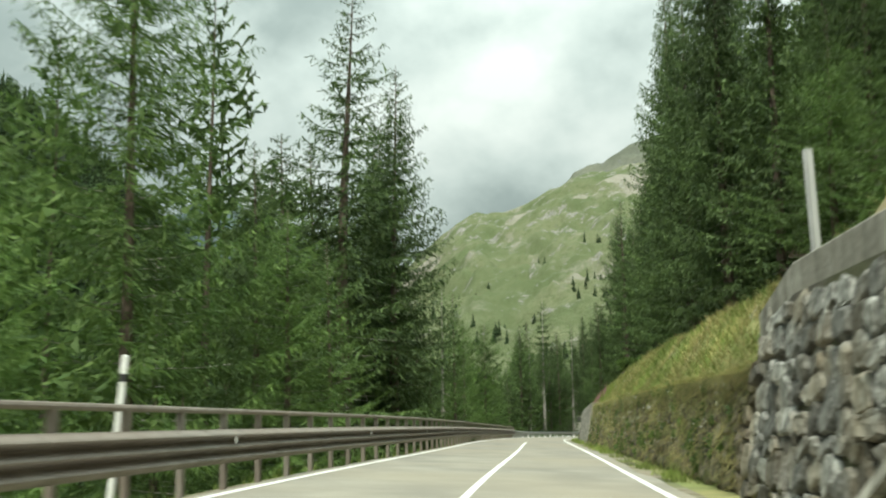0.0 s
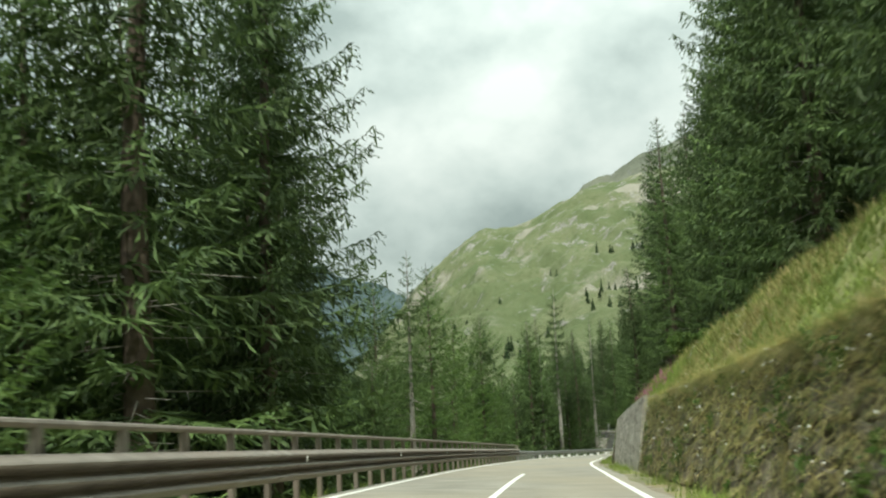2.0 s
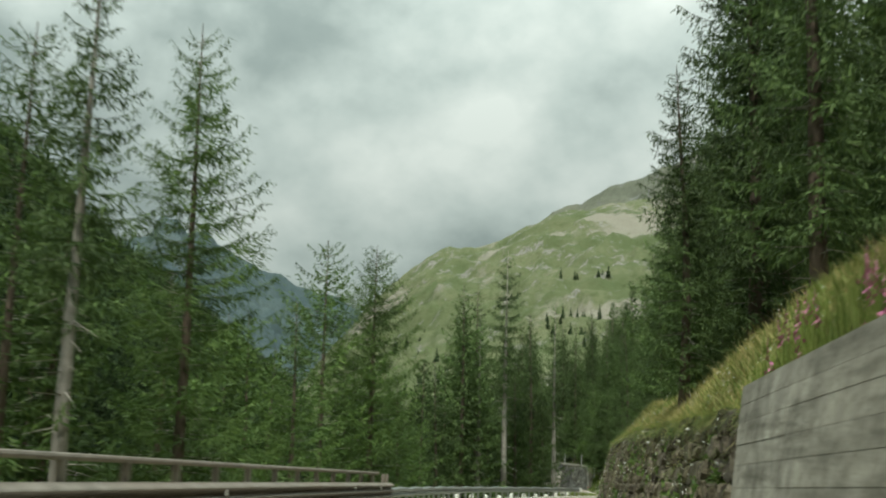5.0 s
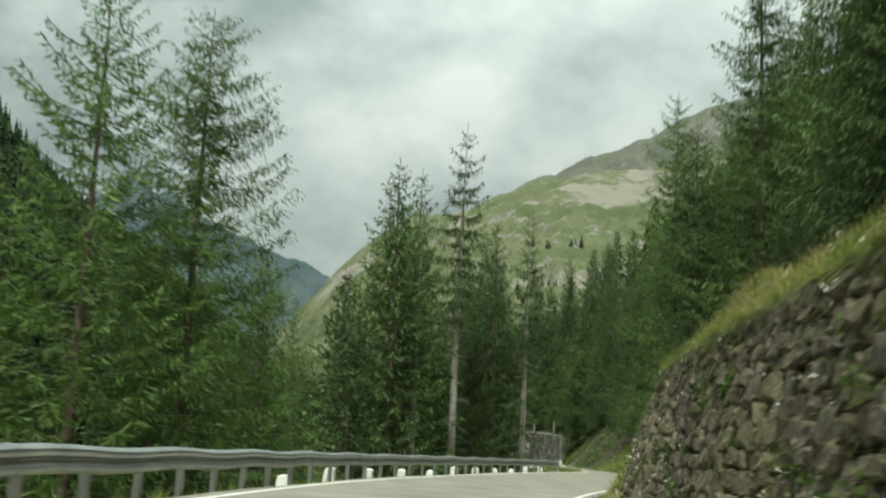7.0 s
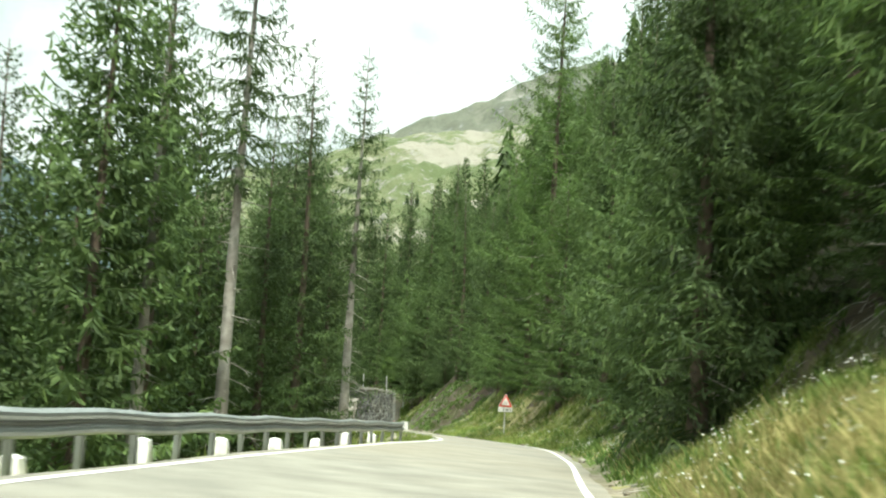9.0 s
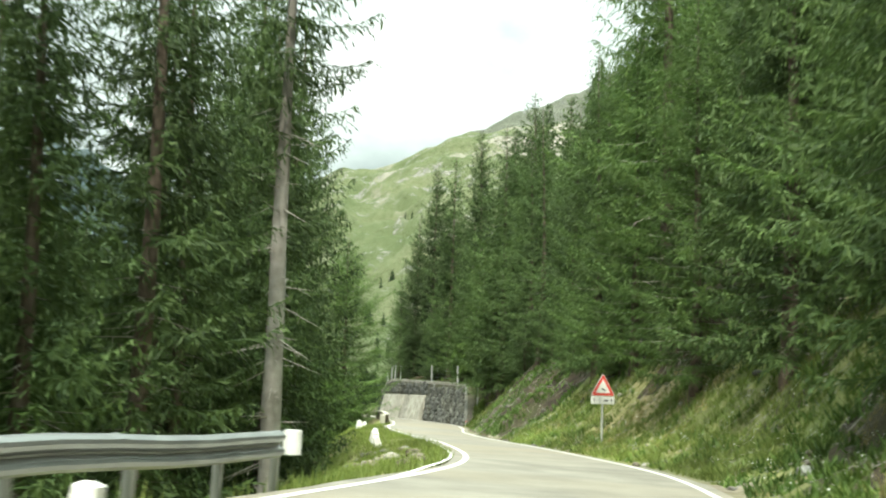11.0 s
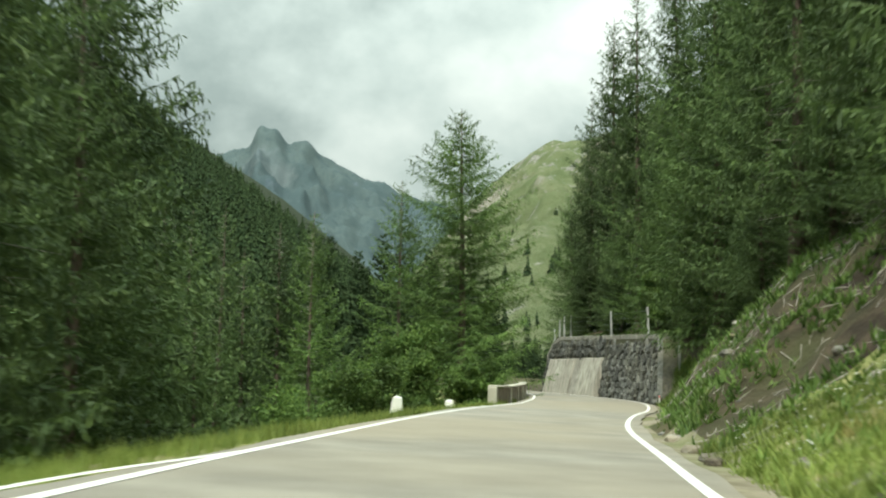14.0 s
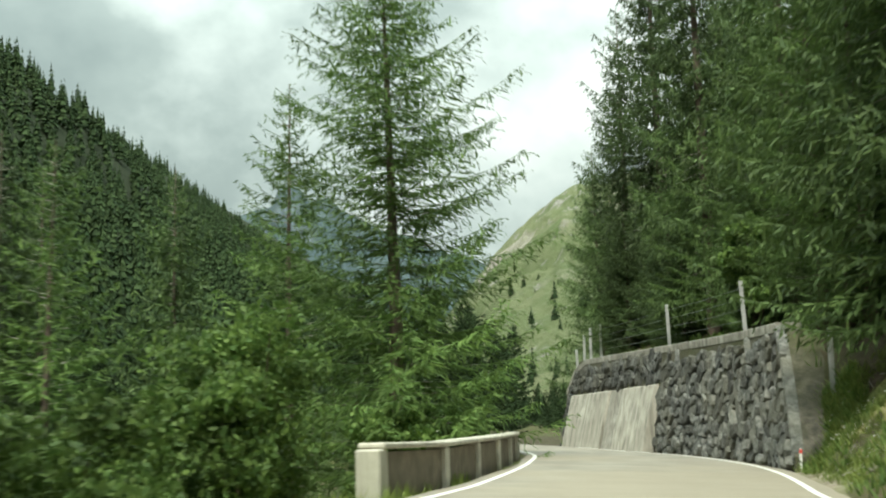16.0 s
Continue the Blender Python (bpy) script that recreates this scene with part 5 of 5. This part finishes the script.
herbs = joined(right_spots(420, 156, 186, 1.4, 7.0), keep(right_spots(1300, 204, 250, 0.9, 8.0), 1.6, 0.0, 9.0), keep(right_spots(900, 236, 296, 2.0, 10.0), 1.3, 0.05, 4.0), keep(right_spots(1500, 172, 206, 0.9, 6.5, 1.2), 1.6, -0.1, 9.0), keep(right_spots(800, 244, 298, 0.9, 7.5, 1.2), 1.6, 0.1, 9.0), keep(right_spots(1500, 249, 293, 1.1, 6.5), 2.2, 0.1, 14.0), right_spots(700, 299, 337, 2.0, 8.0), right_spots(260, 294.3, 298.6, 0.8, 2.8), right_spots(200, 143, 152, 1.4, 3.0))
blades("bank_herbs", herbs, M_LEAF, "low leafy herbs and ferns on the shaded bank", 0.12, 0.4, 9, 0.045, 1.3, "herbs")


def litter(name, n, y0, y1, d0, d1, label):
    """Fallen twigs, roots and dead branches strewn over the bank."""
    y = nr.uniform(y0, y1, n)
    x = right_line(y) + d0 + (d1 - d0) * nr.rand(n)
    ln, a = nr.uniform(0.15, 0.9, n) ** 1.4, nr.uniform(0, 6.283, n)
    ex, ey = x + ln * np.cos(a), y + ln * np.sin(a)
    z, ez = ground_z(x, y) + 0.02, ground_z(ex, ey) + 0.03 + 0.12 * nr.rand(n)
    w = nr.uniform(0.006, 0.022, n)
    A, B, C = (np.stack([x - w * np.sin(a), y + w * np.cos(a), z], -1), np.stack([x + w * np.sin(a), y - w * np.cos(a), z], -1), np.stack([x, y, z + 1.6 * w], -1))
    E = np.stack([ex, ey, ez], -1)
    P = np.stack([A, C, E, C, B, E, B, A, E], 1).reshape(-1, 3)
    return tagged(soup(name, P, np.arange(len(P)).reshape(-1, 3), M_DEAD), label, "dead twigs", kind="stuff")


litter("fallen_twigs", 4200, 166, 298, 1.0, 9.0, "grey fallen twigs and roots strewn over the bank")
# grass and moss that hangs over and grows between the wall stones
ny = np.concatenate([nr.uniform(17, 147, 6500), nr.uniform(17, 73, 3500)])
ny = ny[(ny < 73.5) | (ny > 97.5)]
frac = 1 - nr.rand(len(ny)) ** np.where(ny < 74, 3.0, 8.0) * 0.95
hh = wall_height(ny) - 0.2
bat = np.where(ny < 90, 0.22, 0.26)
nx = right_line(ny) + 1.35 + bat * hh * frac - 0.06
nz = road_z(nx, ny) + hh * frac
n = len(ny) * 6
rp = lambda a: np.repeat(a, 6)
bx, by, bz = rp(nx), rp(ny) + nr.uniform(-0.15, 0.15, n), rp(nz) + nr.uniform(-0.05, 0.05, n)
lx = nr.uniform(0.05, 0.32, n)
P = np.stack([np.stack([bx, by - 0.016, bz], -1), np.stack([bx, by + 0.016, bz], -1), np.stack([bx - lx, by + nr.uniform(-0.3, 0.3, n), bz + nr.uniform(-0.3, 0.16, n)], -1)], 1).reshape(-1, 3)
half = (len(P) // 6) * 3
tagged(soup("wall_grass", P[:half], np.arange(half).reshape(-1, 3), M_GRASS), "green tufts growing from the wall joints", "grass", kind="stuff")
tagged(soup("wall_grass", P[half:], np.arange(len(P) - half).reshape(-1, 3), M_DRYGRASS), "dry tufts hanging over the wall top", "grass", kind="stuff")


def petals(name, spots, z_off, size, per, material, label, spike=0.0):
    r = np.random.RandomState(5)
    x, y = (np.repeat(a, per) for a in spots)
    n = len(x)
    if spike:
        q = np.tile(np.linspace(0, 1, per), len(spots[0]))
        z = ground_z(x, y) + z_off + spike * q
        size = size * (1.15 - q)
        x, y = x + r.normal(0, 0.035, n) * (1.1 - q), y + r.normal(0, 0.035, n) * (1.1 - q)
    else:
        x, y = x + r.normal(0, 0.07, n), y + r.normal(0, 0.07, n)
        z = ground_z(x, y) + z_off * r.uniform(0.6, 1.3, n)
        size = size * r.uniform(0.6, 1.3, n)
    a = r.uniform(0, 6.28, n)
    P = []
    for k in range(3):
        P.append(np.stack([x + size * np.cos(a + 2.09 * k), y + size * 0.6 * np.sin(a + 2.09 * k), z + size * np.sin(a * 1.7 + 2.09 * k)], -1))
    ob = soup(name, np.stack(P, 1).reshape(-1, 3), np.arange(3 * n).reshape(-1, 3), material)
    return tagged(ob, label, "flowers", kind="stuff")


petals("white_wildflower", joined(right_spots(190, 205, 247, 1.1, 6.0), right_spots(170, 143, 168, 1.0, 4), right_spots(70, 180, 205, 1.0, 4), right_spots(60, 286, 297, 1.0, 4.0), right_spots(130, 60, 148, 2.2, 4.0)), 0.36, 0.017, 5, M_PETAL, "small white wildflower heads in the bank grass")
fire = right_spots(60, 76, 101, 2.35, 3.3)
petals("fireweed", fire, 0.55, 0.036, 26, M_PINK, "pink fireweed spikes above the concrete wall", 0.55)
blades("fireweed_leaf", right_spots(420, 74, 102, 2.2, 3.4), M_GRASS, "leafy fireweed stems above the concrete wall", 0.4, 0.95, 14, 0.022, 0.35, "leafy stems")


def on_wall(n, y0, y1, low, high, batter, seed):
    """Places strewn over the face of a rubble wall: x, y, z, past its stones."""
    r = np.random.RandomState(seed)
    y = r.uniform(y0, y1, n)
    up = (wall_height(y) - 0.2) * (low + (high - low) * r.rand(n))
    x = right_line(y) + 1.35 + batter * up - 0.08
    return np.stack([x, y, road_z(x, y) + up], -1), r


def wall_herbs(y0, y1, clumps, low, high, batter, seed, label):
    """Leafy herbs that root in the joints and hang out over the stones."""
    at, r = on_wall(clumps, y0, y1, low, high, batter, seed)
    per = 70
    size = np.repeat(r.uniform(0.08, 0.3, clumps), per)[:, None]
    p = np.repeat(at, per, 0) + r.normal(0, 0.55, (clumps * per, 3)) * size * [0.45, 1.1, 0.7] - [0.05, 0, 0] * size
    d = r.normal(0, 1, (len(p), 3)) + [-0.6, 0, -0.3]
    d /= np.linalg.norm(d, axis=1, keepdims=True)
    e = np.cross(d, r.normal(0, 1, (len(p), 3)))
    e /= np.linalg.norm(e, axis=1, keepdims=True)
    ln = r.uniform(0.03, 0.075, (len(p), 1))
    V = np.stack([p - d * ln, p + e * ln * 0.5, p + d * ln, p - e * ln * 0.5], 1).reshape(-1, 3)
    return tagged(soup("wall_herbs", V, np.arange(len(V)).reshape(-1, 4), M_LEAF), label, "herbs", kind="stuff")


def wall_flowers(y0, y1, n, low, high, batter, seed, label):
    at, r = on_wall(n, y0, y1, low, high, batter, seed)
    p = np.repeat(at - [0.12, 0, 0], 4, 0) + r.normal(0, 0.05, (n * 4, 3))
    a, q = r.normal(0, 0.015, (len(p), 3)), r.normal(0, 0.015, (len(p), 3))
    V = np.stack([p - a, p + q, p + a], 1).reshape(-1, 3)
    return tagged(soup("white_wildflower", V, np.arange(len(V)).reshape(-1, 3), M_PETAL), label, "flowers", kind="stuff")


wall_herbs(18, 73, 90, 0.05, 0.95, 0.22, 31, "bright green herbs rooted in the mossy wall")
wall_herbs(98, 147, 95, 0.1, 0.95, 0.26, 32, "bright green herbs rooted in the lichened wall")
wall_flowers(18, 73, 170, 0.25, 1.0, 0.22, 33, "white flower heads hanging from the mossy wall")
wall_flowers(98, 147, 130, 0.25, 1.0, 0.26, 34, "white flower heads hanging from the lichened wall")


def bush(x, y, size, h, seed, label):
    """A broad-leaved shrub: forked stems and a crown of many small leaves in uneven clumps."""
    r = np.random.RandomState(seed)
    t = new("bush", None)
    t.matrix_basis = pose(x, y, float(ground_z(x, y)))
    clumps = []
    for k in range(int(12 + 3 * h)):
        a, q = r.uniform(0, 6.28), r.uniform(0.1, 1.0)
        tip = Vector((math.cos(a) * size * q * 0.8, math.sin(a) * size * q * 0.8, h * r.uniform(0.25, 1.0)))
        clumps.append(tip)
        if k < 6:
            sweep("stem", [(0, 0, -0.2), tuple(tip * 0.4 + Vector((0, 0, 0.25))), tuple(tip)], [(-0.025, 0), (0.0, 0.03), (0.025, 0)], M_BARK, t)
    n = 300
    V = []
    for c in clumps:
        rad = size * r.uniform(0.28, 0.5)
        p = r.normal(0, 1, (n, 3))
        p = p / np.linalg.norm(p, axis=1, keepdims=True) * (r.rand(n, 1) ** 0.45) * rad * [1, 1, 0.75] + np.array(c)
        d = r.normal(0, 1, (n, 3))
        d = d / np.linalg.norm(d, axis=1, keepdims=True)
        e = np.cross(d, r.normal(0, 1, (n, 3)))
        e = e / np.linalg.norm(e, axis=1, keepdims=True)
        ln = r.uniform(0.07, 0.15, (n, 1))
        V.append(np.stack([p - d * ln, p + e * ln * 0.5, p + d * ln, p - e * ln * 0.5], 1))
    V = np.concatenate(V).reshape(-1, 3)
    soup("foliage", V, np.arange(len(V)).reshape(-1, 4), M_LEAF, t)
    return tagged(t, label, "bush", "roadside bushes")


for k, (x, y, size, h) in enumerate(((27.2, 282.5, 1.2, 2.0), (25.5, 293.5, 2.7, 8.0), (22.3, 297, 3.0, 8.6), (26.6, 288.5, 1.9, 5.4), (23.6, 286, 2.3, 6.4), (19.6, 290, 3.0, 8.0), (28.2, 302, 1.7, 3.8),
                                     (24.4, 276, 0.9, 1.6), (29.0, 313, 1.6, 3.2), (17.6, 282, 2.6, 6.5), (25.6, 264, 0.6, 0.8))):
    bush(x, y, size, h, 20 + k, "leafy green deciduous bush below the road edge")
bush(41.6, 309.5, 1.3, 4.2, 50, "slender young leafy tree above the wall")
bush(24.6, 246, 1.0, 1.2, 51, "small leafy shrub at the verge")
bush(16.2, 98.5, 1.3, 1.8, 52, "small leafy shrub at the forest edge")


# ---- loose and laid stones, last ----
def stone_meshes(count, seed, material):
    """Unit stones: an uneven many-sided face, a rounded shoulder and a back."""
    r = random.Random(seed)
    out = []
    for _ in range(count):
        n = r.randint(5, 8)
        angs = [6.2832 * (k + r.uniform(-0.28, 0.28)) / n for k in range(n)]
        rad = [0.5 * r.uniform(0.74, 1.2) / max(abs(math.cos(a)), abs(math.sin(a))) ** 0.55 for a in angs]
        V = []
        tilt, tip = r.uniform(0, 0.2), r.uniform(0, 6.28)
        for depth, s in ((0.0, 1.0), (0.6, 0.97), (0.9, 0.88), (1.0, 0.7)):
            for a, q in zip(angs, rad):
                V.append((-depth + (r.uniform(-0.12, 0.12) + tilt * math.cos(a - tip)) * (depth > 0.5), q * s * math.cos(a), q * s * math.sin(a)))
        F = [(k * n + i, k * n + (i + 1) % n, (k + 1) * n + (i + 1) % n, (k + 1) * n + i) for k in range(3) for i in range(n)]
        F.append(tuple(3 * n + i for i in range(n)))
        me = bpy.data.meshes.new("stone")
        me.from_pydata(V, [], F)
        me.materials.append(material)
        out.append((me, np.array(V), F))
    return out


def lay_stones(wall, y0, y1, height, batter, size, meshes, single, seed, proud=0.09, skip=None, turn=0.4):
    """Rubble in wild courses over a wall's face. Stones between the two stations in single are parts; the rest is one mesh."""
    r = random.Random(seed)
    V, F, made, count = [], [], 0, 0
    course, z0 = 0, -0.05
    top = max(height(y0), height((y0 + y1) / 2), height(y1))
    while z0 < top:
        rise = size * r.uniform(0.5, 1.1)
        y = y0 + r.uniform(0, size * 0.3)
        while y < y1 - size * 0.3:
            ln = size * r.choice((r.uniform(0.45, 1.0), r.uniform(0.8, 1.5), r.uniform(1.2, 2.1)))
            yc, zc = y + ln / 2, z0 + rise / 2 + r.uniform(-0.07, 0.07) * size * 2
            y += ln * 0.97
            h = float(height(yc))
            if zc + rise * 0.3 > h or yc > y1 - 0.1 or (skip and skip(yc, zc)):
                continue
            x = float(right_line(yc) + wall_foot(yc))
            base = float(road_z(x, yc))
            slope = float(right_line(yc + 0.5) - right_line(yc - 0.5))
            m = (Matrix.Translation((x + batter * zc + 0.1, yc, base + zc)) @ Euler((r.uniform(-turn, turn), math.atan(batter), -math.atan(slope))).to_matrix().to_4x4()
                 @ Matrix.Diagonal((0.1 + proud * r.uniform(0.5, 1.4), ln * 1.02, rise * r.uniform(0.85, 1.45), 1)))
            me, mv, mf = meshes[r.randrange(len(meshes))]
            if single[0] < yc < single[1] and made < 300:
                ob = new("stone", me)
                ob.parent, ob.matrix_basis = wall, m
                made += 1
            else:
                M = np.array(m)
                i = len(V) and sum(len(a) for a in V) or 0
                V.append(mv @ M[:3, :3].T + M[:3, 3])
                F.extend([tuple(k + count for k in f) for f in mf])
                count += len(mv)
        z0 += rise * 0.94
        course += 1
    if V:
        ob = mesh_ob("rubble", np.concatenate(V), F, meshes[0][0].materials[0], wall)
        tagged(ob, kind="stuff")


grey, brown, slate = stone_meshes(12, 1, M_STONE), stone_meshes(12, 2, M_BROWNSTONE), stone_meshes(12, 3, M_SLATE)
lay_stones(wall_entry, -2, 16.4, lambda y: wall_height(y) - 0.45, 0.16, 0.5, grey, (4, 17), 1, 0.08)
lay_stones(wall_mossy, 16.7, 74, lambda y: wall_height(y) - 0.3, 0.22, 0.36, brown, (19, 26), 2, 0.07)
lay_stones(wall_lichen, 97.3, 147.4, lambda y: wall_height(y) - 0.22, 0.26, 0.33, brown, (139, 148), 3, 0.12)
lay_stones(wall_bend, 296.9, 336, lambda y: wall_height(y) - 0.22, 0.15, 0.58, slate, (296, 317), 4, 0.13, lambda y, z: z < 3.1 and 316.8 < y < 334.3, 1.0)

# loose stones on the verge and the bank
r = random.Random(21)
for k in range(110):
    if k < 26:
        y = r.uniform(206, 222)
        x = float(left_line(y)) - r.uniform(1.2, 3.6)
        s = r.uniform(0.15, 0.55)
    else:
        y = r.uniform(160, 296)
        x = float(right_line(y)) + 0.72 + 5 * r.random() ** 2.8
        s = r.uniform(0.12, 0.45)
    bm = bmesh.new()
    bmesh.ops.create_icosphere(bm, subdivisions=2, radius=0.5)
    for v in bm.verts:
        v.co *= 1 + 0.35 * noise.noise(v.co * 2.3 + Vector((k * 3.1, 0, 0)))
        v.co.z *= 0.6
    me = bpy.data.meshes.new("boulder")
    bm.to_mesh(me)
    bm.free()
    me.materials.append(M_STONE if k % 3 else M_BROWNSTONE)
    ob = new("boulder", me)
    ob.matrix_basis = pose(x, y, float(ground_z(x, y)) + 0.08 * s, 0, 0, r.uniform(0, 360)) @ Matrix.Scale(s, 4)
    tagged(ob, "grey angular loose stone lying in the grass", "stone", "loose stones")
